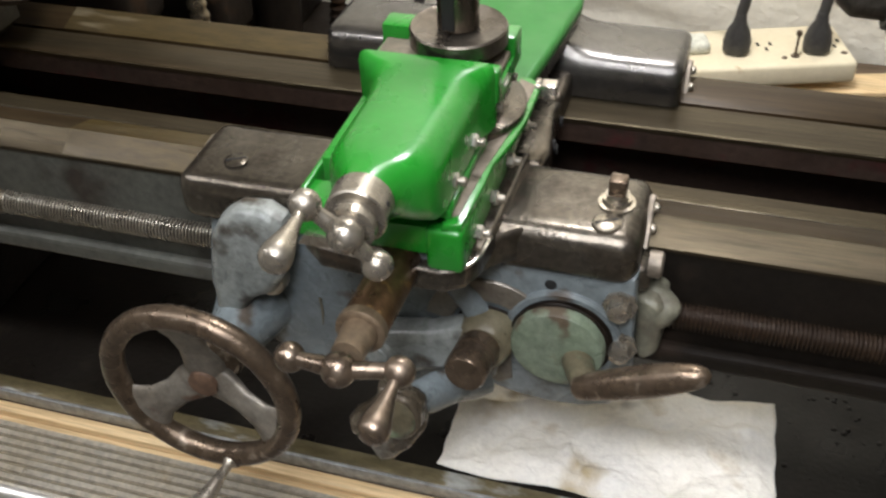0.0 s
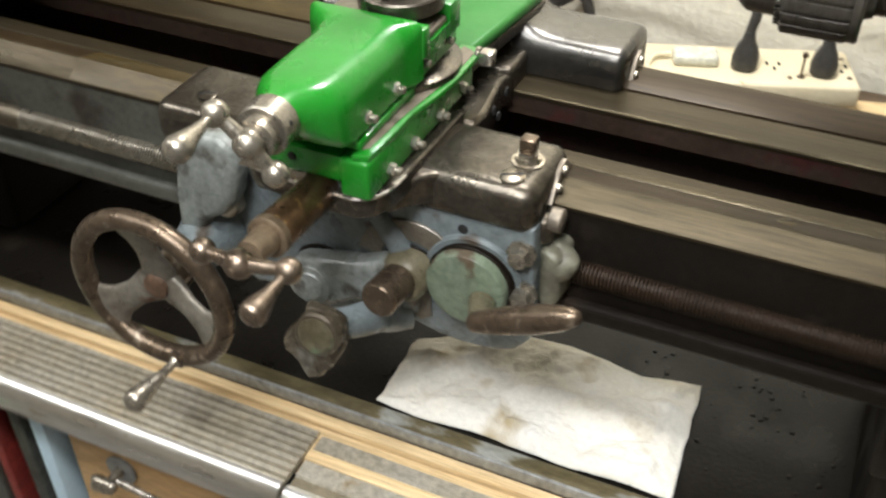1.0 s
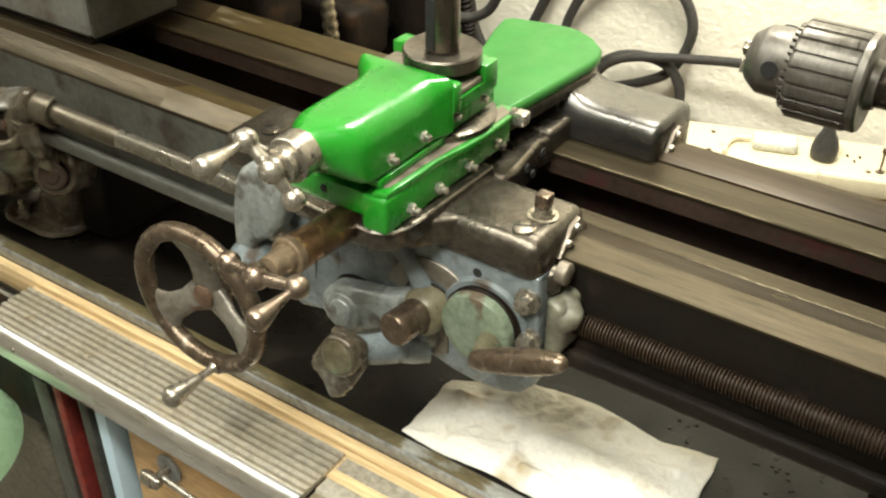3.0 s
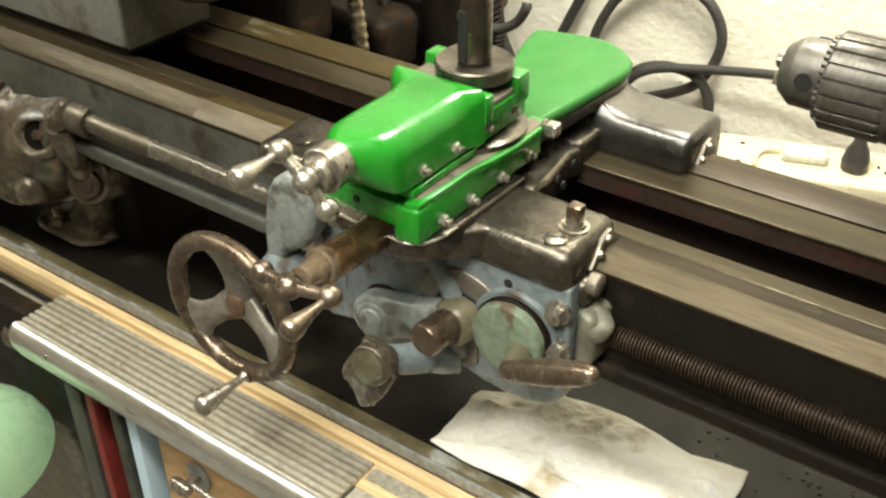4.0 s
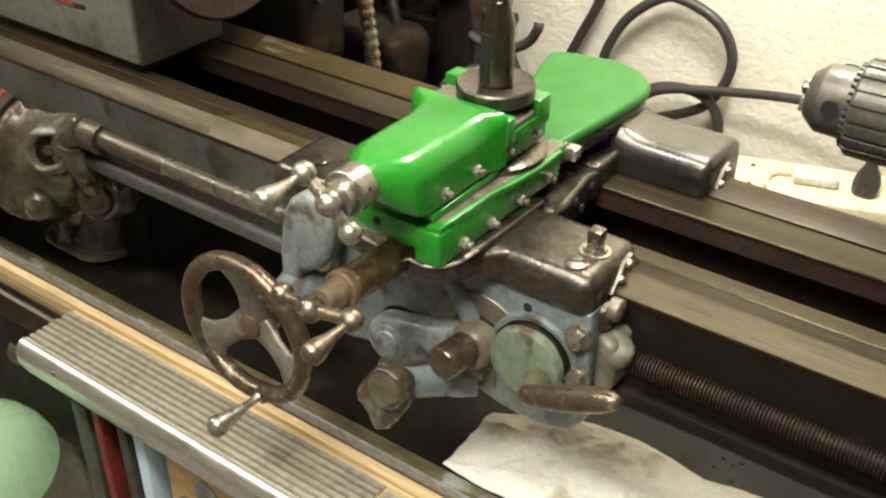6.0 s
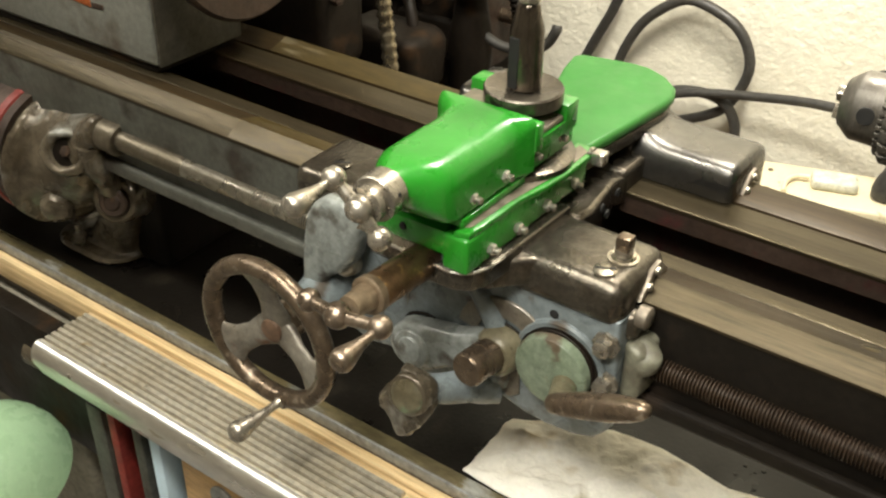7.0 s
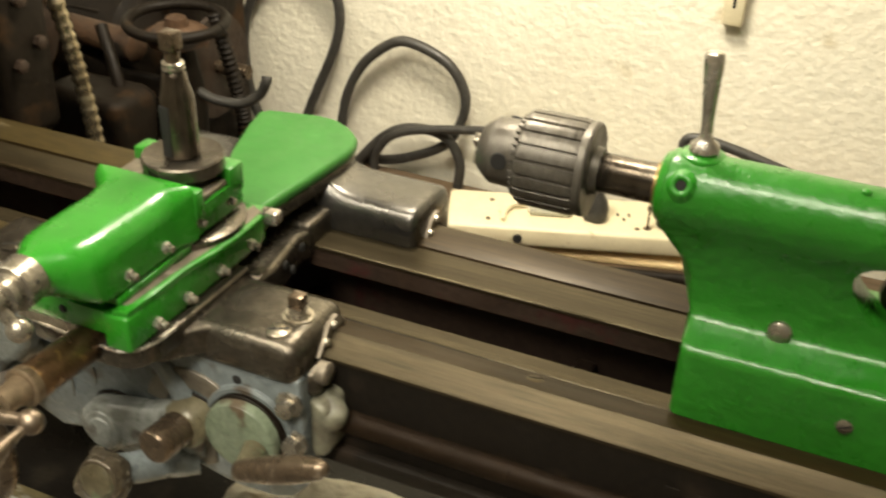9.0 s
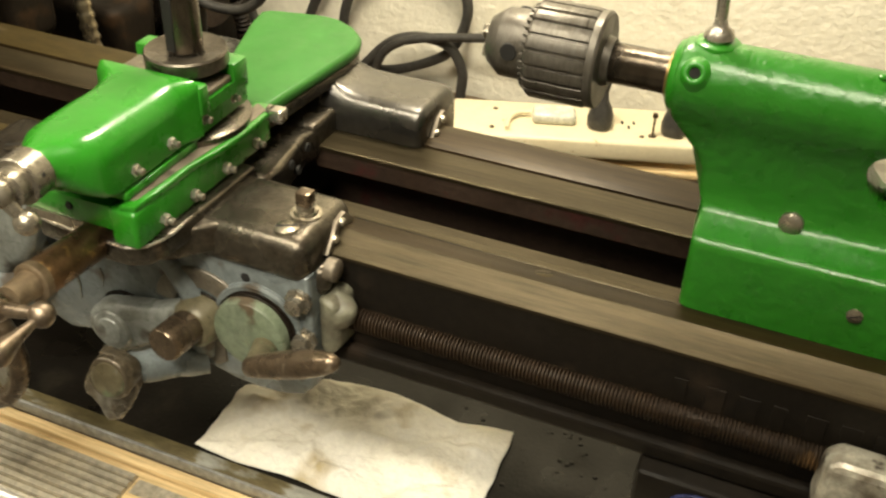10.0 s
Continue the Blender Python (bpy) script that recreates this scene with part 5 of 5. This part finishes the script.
    p("front_recess", box(-0.004, 0.016, -0.0640, -0.0622, 0.2580, 0.2640, 0.0006, 1), RUST)
    return t


compound()


def tool_post():
    c = Vector((0.0085, 0.0225, 0.2868))
    t = thing("tool_post", "dark steel slotted tool post on a round collar", "tool post", c)
    part("collar", rev((0, 0, 0), (0, 0, 1), [(0, 0.0222), (0.0008, 0.0232), (0.0080, 0.0232), (0.0090, 0.0224), (0.0084, 0.0205), (0.0074, 0.0120), (0.0072, 0.006)], 52), mat("dark_collar_steel", (0.165, 0.145, 0.118), 0.28, 0.9, (0.085, 0.07, 0.055), 60, 0.8, 0.1, 500), t)
    post = rev((0, 0, 0.0090), (0, 0, 1), [(0, 0.0100), (0.034, 0.0097), (0.043, 0.0072), (0.0475, 0.0066), (0.0485, 0.0058)], 36)
    ob = part("post", post, POST, t)
    part("tool_slot", box(-0.0050, 0.0012, -0.0104, -0.0072, 0.0100, 0.0400, 0.0004, 1), HOLE, ob)
    part("thread_ring", rev((0, 0, 0.0588), (0, 0, 1), [(0, 0.0062), (0.0012, 0.0064), (0.0024, 0.0058), (0.0036, 0.0062), (0.0045, 0.005)], 26), BALL, ob)
    sc = part("clamp_screw", rev((0, 0, 0.0630), (0, 0, 1), [(0, 0.0042), (0.006, 0.0042), (0.0065, 0.0052)], 20), BROWN, t)
    part("square_head", box(-0.0046, 0.0046, -0.0046, 0.0046, 0.0697, 0.0800, 0.0008, 2), BROWN, sc)
    return t


tool_post()


# ---- tailstock and drill chuck ----
AX_Y, AX_Z = 0.0665, 0.3165


def tailstock():
    t = thing("tailstock", "glossy green painted tailstock clamped on the bed", "tailstock", (0.42, 0.075, 0.2045))
    o = Vector((0.42, 0.075, 0.2045))

    def p(name, bm, m=GREEN, label="", parent=t, angle=40):
        bm.transform(Matrix.Translation(-o))
        return part(name, bm, m, parent, label, angle)
    # one casting: sole, shoulder, web and barrel in one cross-section
    sec = [(0.0312, 0.2052), (0.0308, 0.2200), (0.0306, 0.2425), (0.0310, 0.2452), (0.0322, 0.2472), (0.0342, 0.2485), (0.0375, 0.2494), (0.0430, 0.2503), (0.0490, 0.2512), (0.0525, 0.2526), (0.0545, 0.2552), (0.0556, 0.2590), (0.0560, 0.2640), (0.0558, 0.2740), (0.0552, 0.2830), (0.0538, 0.2920), (0.0513, 0.3000), (0.0483, 0.3075)]
    BR = 0.0205
    for k in range(15):
        a = radians(182 - k * 14)
        sec.append((AX_Y + BR * math.cos(a), AX_Z + BR * math.sin(a)))
    sec += [(0.0845, 0.3030), (0.0820, 0.2900), (0.0820, 0.2700), (0.0900, 0.2580), (0.1100, 0.2500), (0.1400, 0.2420), (0.1480, 0.2320), (0.1490, 0.2052)]

    def front(z):
        if z < 0.252:
            return 0.2955
        if z < 0.262:
            return 0.2955 - 0.0040 * (z - 0.252) / 0.010
        u = min(1.0, max(0.0, (z - 0.272) / 0.032))
        return 0.2915 - 0.0205 * u * u * (3 - 2 * u)
    cy = 0.080
    rings = []
    for dx, k in ((0.0, 0.90), (0.0006, 0.94), (0.0020, 0.975), (0.0045, 0.995), (0.0080, 1.0)):
        rings.append([Vector((front(z) + dx, cy + (y - cy) * k if z < 0.29 else AX_Y + (y - AX_Y) * k, z if z < 0.29 else AX_Z + (z - AX_Z) * k)) for y, z in sec])
    for u in (0.25, 0.5, 0.75, 1.0):
        rings.append([Vector(((front(z) + 0.0080) * (1 - u) + 0.362 * u, y, z)) for y, z in sec])
    rings.append([Vector((0.552, y, z)) for y, z in sec])
    casting = obj("casting", loft(rings), PEEL, 40)
    # behind the web a rounded cut-out opens below the barrel
    hollow = [(0.510, 0.3030), (0.392, 0.3060), (0.380, 0.3063), (0.3735, 0.3045), (0.3690, 0.3010), (0.3668, 0.2960), (0.3668, 0.2915), (0.3685, 0.2860), (0.3715, 0.2805), (0.3765, 0.2750), (0.3850, 0.2690), (0.3950, 0.2620), (0.4050, 0.2550), (0.4200, 0.2510), (0.510, 0.2500)]
    carve(casting, extrude(hollow, "y", 0.02, 0.083), 0.0016)
    casting.data.transform(Matrix.Translation(-o))
    casting.parent = t
    p("nose_ring", rev((0.2670, AX_Y, AX_Z), (1, 0, 0), [(0, 0.0108), (0.0004, 0.0150), (0.0020, 0.0175), (0.0060, 0.0190)], 48))
    u = Vector((-0.05, -math.cos(radians(31)), math.sin(radians(31))))
    eye = Vector((0.2815, AX_Y, AX_Z))
    p("oil_boss", rev(eye + u * 0.0168, u, [(0, 0.0100), (0.0025, 0.0080), (0.0040, 0.0066), (0.0052, 0.0058), (0.0059, 0.0050), (0.0060, 0.0040), (0.0055, 0.0030), (0.0045, 0.0026)], 30), angle=60)
    p("oil_hole", rev(eye + u * 0.0214, u, [(0, 0.0027), (0.0003, 0.0025)], 16), HOLE)
    p("lever_boss", rev((0.2860, 0.0690, 0.3240), (0, 0, 1), [(0, 0.0130), (0.0080, 0.0120), (0.0125, 0.0110), (0.0135, 0.0095)], 26))
    lev = p("clamp_lever", rev((0.2860, 0.0690, 0.3370), (-0.06, 0, 1), [(0, 0.0060), (0.0020, 0.0075), (0.0050, 0.0068), (0.0072, 0.0040), (0.010, 0.0030), (0.018, 0.0030), (0.033, 0.0039), (0.046, 0.0049), (0.0500, 0.0047), (0.0515, 0.0034)], 24), BRIGHT, "bright steel clamp lever")
    b = p("lock_stud", rev((0.3400, 0.0575, 0.2550), (0, -1, 0.18), [(0, 0.0095), (0.0012, 0.0095), (0.0014, 0.0064), (0.0055, 0.0060), (0.0070, 0.0035)], 26), BALL, "worn round steel stud")
    s = slot_screw("set_over_screw", Vector((0.3795, 0.0307, 0.2275)) - o, (0, -1, 0), 0.0040, t, BALL)
    p("oil_nipple", rev((0.3620, AX_Y - 0.004, AX_Z + 0.0200), (0, 0, 1), [(0, 0.0024), (0.0012, 0.0022), (0.0020, 0.0010)], 14), GREEN)
    p("clamp_nut", rev((0.415, 0.070, 0.2545), (0, 0, 1), [(0, 0.012), (0.012, 0.012), (0.0135, 0.010)], 6), BROWN)
    p("clamp_bolt", rev((0.396, 0.084, 0.276), (0, -1, 0), [(0, 0.015), (0.004, 0.014), (0.006, 0.010), (0.0062, 0.002)], 26), RUST)
    p("clamp_stem", rev((0.415, 0.070, 0.268), (0, 0, 1), [(0, 0.006), (0.03, 0.006)], 18), BROWN)
    p("quill", rev((0.2290, AX_Y, AX_Z), (1, 0, 0), [(0, 0.0096), (0.001, 0.0104), (0.05, 0.0104)], 36), POST, "oiled steel quill")
    p("quill_ring", rev((0.2655, AX_Y, AX_Z), (1, 0, 0), [(0, 0.0106), (0.0004, 0.0118), (0.0024, 0.0118), (0.0026, 0.0106)], 36), mat("worn_brass", (0.45, 0.31, 0.14), 0.35, 0.85, (0.28, 0.18, 0.08), 60, 0.8), "worn brass ring at the tailstock nose")
    return t


tailstock()


def drill_chuck():
    t = thing("drill_chuck", "grey steel keyed drill chuck in the tailstock quill", "drill chuck", (0.202, AX_Y, AX_Z))
    A = (1, 0, 0)

    def p(name, bm, m=CHUCK, label="", parent=t, angle=38):
        bm.transform(Matrix.Translation((-0.2, 0, 0)))
        return part(name, bm, m, parent, label, angle)
    p("nose", rev((0.1700, 0, 0), A, [(0, 0.0112), (0.0006, 0.0126), (0.0060, 0.0168), (0.0072, 0.0176), (0.0080, 0.0180), (0.0240, 0.0185), (0.0260, 0.0182)], 48), CHUCK, "polished chuck nose")
    # fluted sleeve: wide flats with narrow grooves
    rings = []
    n = 20
    for x, k in ((0.1945, 0.955), (0.1960, 1.0), (0.2245, 1.0), (0.2260, 0.975)):
        ring = []
        for i in range(n):
            for f, r in ((0.0, 0.0252), (0.36, 0.0256), (0.72, 0.0252), (0.78, 0.0238), (0.94, 0.0238)):
                a = 2 * math.pi * (i + f) / n
                ring.append(Vector((x, r * k * math.cos(a), r * k * math.sin(a))))
        rings.append(ring)
    p("sleeve", loft(rings), CHUCK, "fluted steel sleeve", angle=25)
    p("rear_ring", rev((0.2261, 0, 0), A, [(0, 0.0246), (0.0035, 0.0250), (0.0050, 0.0240), (0.0052, 0.0130), (0.0090, 0.0118)], 48))
    # ring gear teeth
    for k in range(36):
        a = 2 * math.pi * k / 36
        bm = box(0.1915, 0.1948, -0.0011, 0.0011, 0.0188, 0.0222, 0.0003, 1)
        bm.transform(Matrix.Rotation(a, 4, "X"))
        p("gear_tooth", bm)
    for k in range(3):
        a = 2 * math.pi * k / 3 + radians(8)
        u = Vector((0, -math.cos(a), math.sin(a)))
        p("key_hole", rev(Vector((0.1850, 0, 0)) + u * 0.0178, u, [(0, 0.0046), (0.0010, 0.0043)], 20), HOLE)
        bm = box(0.1665, 0.1760, -0.0028, 0.0028, 0.0022, 0.0098, 0.0008, 2)
        bm.transform(Matrix.Rotation(a + 0.5, 4, "X"))
        p("jaw", bm, BALL)
    return t


drill_chuck()


# ---- rag ----
def rag():
    nx, ny = 110, 60
    bm = bmesh.new()
    A, B, C, D = Vector((-0.006, -0.0040)), Vector((0.200, -0.004)), Vector((0.1945, 0.100)), Vector((-0.006, 0.062))
    top, low = [], []
    for j in range(ny + 1):
        r1, r2 = [], []
        for i in range(nx + 1):
            u, v = i / nx, j / ny
            q = A * (1 - u) * (1 - v) + B * u * (1 - v) + C * u * v + D * (1 - u) * v
            q.y += 0.034 * v * math.sin(math.pi * min(1, u * 1.25)) * (0.6 if u < 0.8 else 0.5)
            q += Vector((noise.noise(Vector((u * 4, v * 4, 3))), noise.noise(Vector((u * 4, v * 4, 9))))) * 0.0025
            f = Vector((q.x * 20 + 9 * q.y, q.y * 27 - 9 * q.x, 1.7))
            h = 0.0085 * abs(noise.noise(f * 0.75)) ** 0.8 + 0.0030 * abs(noise.noise(f * 2.3)) ** 0.8 + 0.0062 * (1 - abs(noise.noise(f * 0.6 + Vector((5, 2, 0))))) ** 7 + 0.0010 * (1 - abs(noise.noise(f * 1.2))) ** 8 + 0.0018 * abs(noise.noise(f * 5)) + 0.0005 * noise.noise(f * 11)
            edge = min(u, 1 - u, v, 1 - v)
            h *= min(1, 0.25 + edge * 9)
            r1.append(bm.verts.new((q.x, q.y, 0.0022 + max(0, h))))
            r2.append(bm.verts.new((q.x, q.y, 0.0008 + max(0, h) * 0.8)))
        top.append(r1)
        low.append(r2)
    for j in range(ny):
        for i in range(nx):
            bm.faces.new((top[j][i], top[j][i + 1], top[j + 1][i + 1], top[j + 1][i]))
            bm.faces.new((low[j][i], low[j + 1][i], low[j + 1][i + 1], low[j][i + 1]))
    for i in range(nx):
        bm.faces.new((top[0][i], low[0][i], low[0][i + 1], top[0][i + 1]))
        bm.faces.new((top[ny][i], top[ny][i + 1], low[ny][i + 1], low[ny][i]))
    for j in range(ny):
        bm.faces.new((top[j][0], top[j + 1][0], low[j + 1][0], low[j][0]))
        bm.faces.new((top[j][nx], low[j][nx], low[j + 1][nx], top[j + 1][nx]))
    return single("rag", bm, CLOTH, "crumpled white cloth rag with oil stains in the tray", "rag", angle=80)


rag()


# ---- power strip, plugs, cables ----
def power_strip():
    t = thing("power_strip", "beige plastic power strip with outlets behind the lathe", "power strip", (0.113, 0.524, -0.008))
    tilt = Matrix.Rotation(radians(18.5), 4, "Z")

    def p(name, bm, m=BEIGE, label="", parent=t):
        bm.transform(tilt)
        return part(name, bm, m, parent, label)
    p("case", box(-0.135, 0.128, -0.039, 0.039, 0.016, 0.038, 0.004, 3))
    for x in (-0.125, 0.105):
        p("foot", box(x, x + 0.012, 0.010, 0.034, 0.0005, 0.0158, 0.002))
    p("switch", box(-0.050, -0.005, -0.012, 0.014, 0.0375, 0.050, 0.005, 4), mat("grey_switch_plastic", (0.55, 0.55, 0.46), 0.35, 0, (0.48, 0.47, 0.38), 20, 0.8), "pale grey switch block")
    p("cord_loop", tube([(-0.052, 0.004, 0.044), (-0.066, 0.002, 0.043), (-0.074, -0.010, 0.0415), (-0.076, -0.028, 0.0405)], 0.0026, 10), BEIGE, "thin cream cord")
    p("cover_screw", rev((0.073, -0.021, 0.0378), (0, 0, 1), [(0, 0.0045), (0.001, 0.004), (0.001, 0.0012), (0.022, 0.0012), (0.022, 0.0030), (0.026, 0.0026)], 14), BROWN)
    for x, y in ((-0.089, 0.0186), (-0.0914, -0.0226), (0.062, -0.024), (0.120, 0.020), (0.120, -0.020)):
        p("screw", rev((x, y, 0.0378), (0, 0, 1), [(0, 0.003), (0.001, 0.0025)], 12), BROWN)
    for x in (0.050, 0.115):
        for dx, dy in ((-0.006, 0.004), (0.006, 0.004), (0.0, -0.006)):
            p("socket_slot", box(x + dx - 0.0012, x + dx + 0.0012, dy - 0.003, dy + 0.003, 0.0378, 0.0386), HOLE)
    p("side_screw", rev((-0.060, -0.0390, 0.026), (0, -1, 0), [(0, 0.005), (0.003, 0.0045)], 14), HOLE)
    return t


ps = power_strip()


def plug(x, y, z, path, label):
    t = thing("plug", label, "plug", (x, y, z), "plugs in the power strip")
    rings = []
    for s, w, d in ((0.0, 0.020, 0.020), (0.003, 0.025, 0.024), (0.012, 0.026, 0.024), (0.022, 0.021, 0.018), (0.030, 0.013, 0.012), (0.040, 0.010, 0.010)):
        rings.append([Vector((u, v, s)) for u, v in rrect(w, d, min(w, d) * 0.4, 6)])
    part("plug_body", loft(rings), RUBBER, t, angle=60)
    part("cord", tube([Vector(q) - Vector((x, y, z)) for q in path], 0.0052, 12, 10), RUBBER, t)
    return t


plug(0.134, 0.5225, 0.0305, [(0.134, 0.5225, 0.066), (0.133, 0.528, 0.095), (0.09, 0.545, 0.098), (0.04, 0.56, 0.092), (-0.03, 0.575, 0.075), (-0.10, 0.58, 0.058), (-0.135, 0.582, 0.040), (-0.152, 0.584, 0.015), (-0.155, 0.585, -0.006)], "black rubber plug with its cord in the power strip")
plug(0.207, 0.541, 0.0305, [(0.207, 0.541, 0.066), (0.211, 0.546, 0.10), (0.216, 0.548, 0.13), (0.30, 0.55, 0.115), (0.42, 0.55, 0.08)], "black rubber plug with its cord in the power strip")


def cable(pts, r, label):
    bm = tube(pts, r, 12, 12)
    return single("cable", bm, RUBBER, label, "cable", "cables on the wall")


W = 0.600
cable([(-0.305, W, -0.006), (-0.318, W, 0.015), (-0.330, W, 0.040), (-0.337, W, 0.083), (-0.337, W, 0.127), (-0.324, W, 0.170), (-0.300, W, 0.205), (-0.268, W, 0.222), (-0.232, W, 0.215), (-0.210, W, 0.192), (-0.206, W, 0.162), (-0.215, W, 0.1265), (-0.236, W, 0.080), (-0.2514, W, 0.044), (-0.262, W, 0.015), (-0.266, W, -0.006)], 0.006, "black rubber cable in a tall loop on the plaster wall")
cable([(-0.212, W, -0.006), (-0.2045, W, 0.046), (-0.196, W, 0.081), (-0.1746, W, 0.120), (-0.138, W, 0.150), (-0.110, W, 0.153), (-0.0717, W, 0.1386), (-0.0522, W, 0.1154), (-0.047, W, 0.089), (-0.058, W, 0.055), (-0.079, W, 0.031), (-0.130, W, 0.006), (-0.176, W, -0.004)], 0.006, "black rubber cable in a wide loop on the wall")
cable([(-0.182, W - 0.012, -0.006), (-0.145, W - 0.012, 0.0365), (-0.116, W - 0.012, 0.0537), (-0.080, W - 0.012, 0.0577), (-0.058, W - 0.012, 0.048), (-0.046, W - 0.012, 0.025), (-0.047, W - 0.012, -0.006)], 0.006, "black rubber cable in a small loop")


def wall_tag():
    t = thing("wall_switch", "small white plastic switch tag on the wall", "wall switch", (0.2255, 0.612, 0.258))
    part("plate", box(-0.010, 0.010, -0.006, 0.008, -0.03, 0.03, 0.002, 2), BEIGE, t)
    part("mark", box(-0.0015, 0.0015, -0.0064, -0.0058, -0.012, 0.006), HOLE, t)


wall_tag()


def turned(bm, deg):
    bm.transform(Matrix.Translation((0, 0.45, 0)) @ Matrix.Rotation(radians(deg), 4, "Z") @ Matrix.Translation((0, -0.45, 0)))
    return bm


def boards():
    single("wood_offcut", turned(box(0.0, 0.42, 0.4625, 0.500, -0.0075, -0.001, 0.002), 14), WOOD, "bare pine offcut lying behind the lathe", "board")
    single("dark_rod", rev((0.02, 0.4385, -0.0018), (1, 0.276, 0), [(0, 0.006), (0.40, 0.006)], 16), BLACK, "black rod lying beside the pine offcut", "rod")


boards()


# ---- below the bench ----
def lower_left():
    lamp = thing("lamp_shade", "pale mint enamel lamp shade below the bench edge", "lamp shade", (-0.443, -0.140, -0.118))
    part("shade", rev((0, 0, 0), (0.1, -0.25, 1), [(-0.050, 0.074), (-0.03, 0.067), (-0.01, 0.051), (0.004, 0.030), (0.010, 0.010)], 48), MINT, lamp)
    part("cap", rev((0.002, -0.003, 0.010), (0.1, -0.25, 1), [(0, 0.012), (0.015, 0.011), (0.017, 0.006)], 22), MINT, lamp)
    single("grey_board", box(-0.346, -0.326, -0.080, -0.062, -0.88, -0.060, 0.001), BEDPAINT, "grey painted board edge under the bench", "board")
    single("red_board", box(-0.315, -0.305, -0.082, -0.062, -0.88, -0.045, 0.001), RED, "red painted board edge under the bench", "board")
    single("blue_board", box(-0.262, -0.249, -0.082, -0.062, -0.88, -0.045, 0.001), SKY, "pale blue painted board edge under the bench", "board")
    single("steel_cabinet", box(-0.85, -0.412, -0.05, 0.30, -0.6, -0.0495, 0.006, 3), mat("drab_cabinet_paint", (0.24, 0.22, 0.17), 0.55, 0, (0.17, 0.155, 0.12), 12, 0.9, 0.1, 200), "drab beige steel cabinet under the bench", "cabinet")
    single("grey_pipe", rev((-0.46, -0.05, -0.075), (1, 0.05, 0), [(0, 0.016), (0.045, 0.016), (0.048, 0.012)], 24), BRACKET, "grimy grey round pipe end under the bench", "pipe")


lower_left()


def ceiling_lamp(x):
    t = thing("ceiling_lamp", "long tube lamp under the ceiling", "lamp", (x, -0.50, 1.47), "tube lamps under the ceiling")
    part("housing", box(-0.65, 0.65, -0.10, 0.10, 0.0, 0.03, 0.004), ROOM, t)
    part("diffuser", box(-0.62, 0.62, -0.08, 0.08, -0.02, -0.0005, 0.006), LAMPGLASS, t)


ceiling_lamp(0.05)
ceiling_lamp(-1.42)
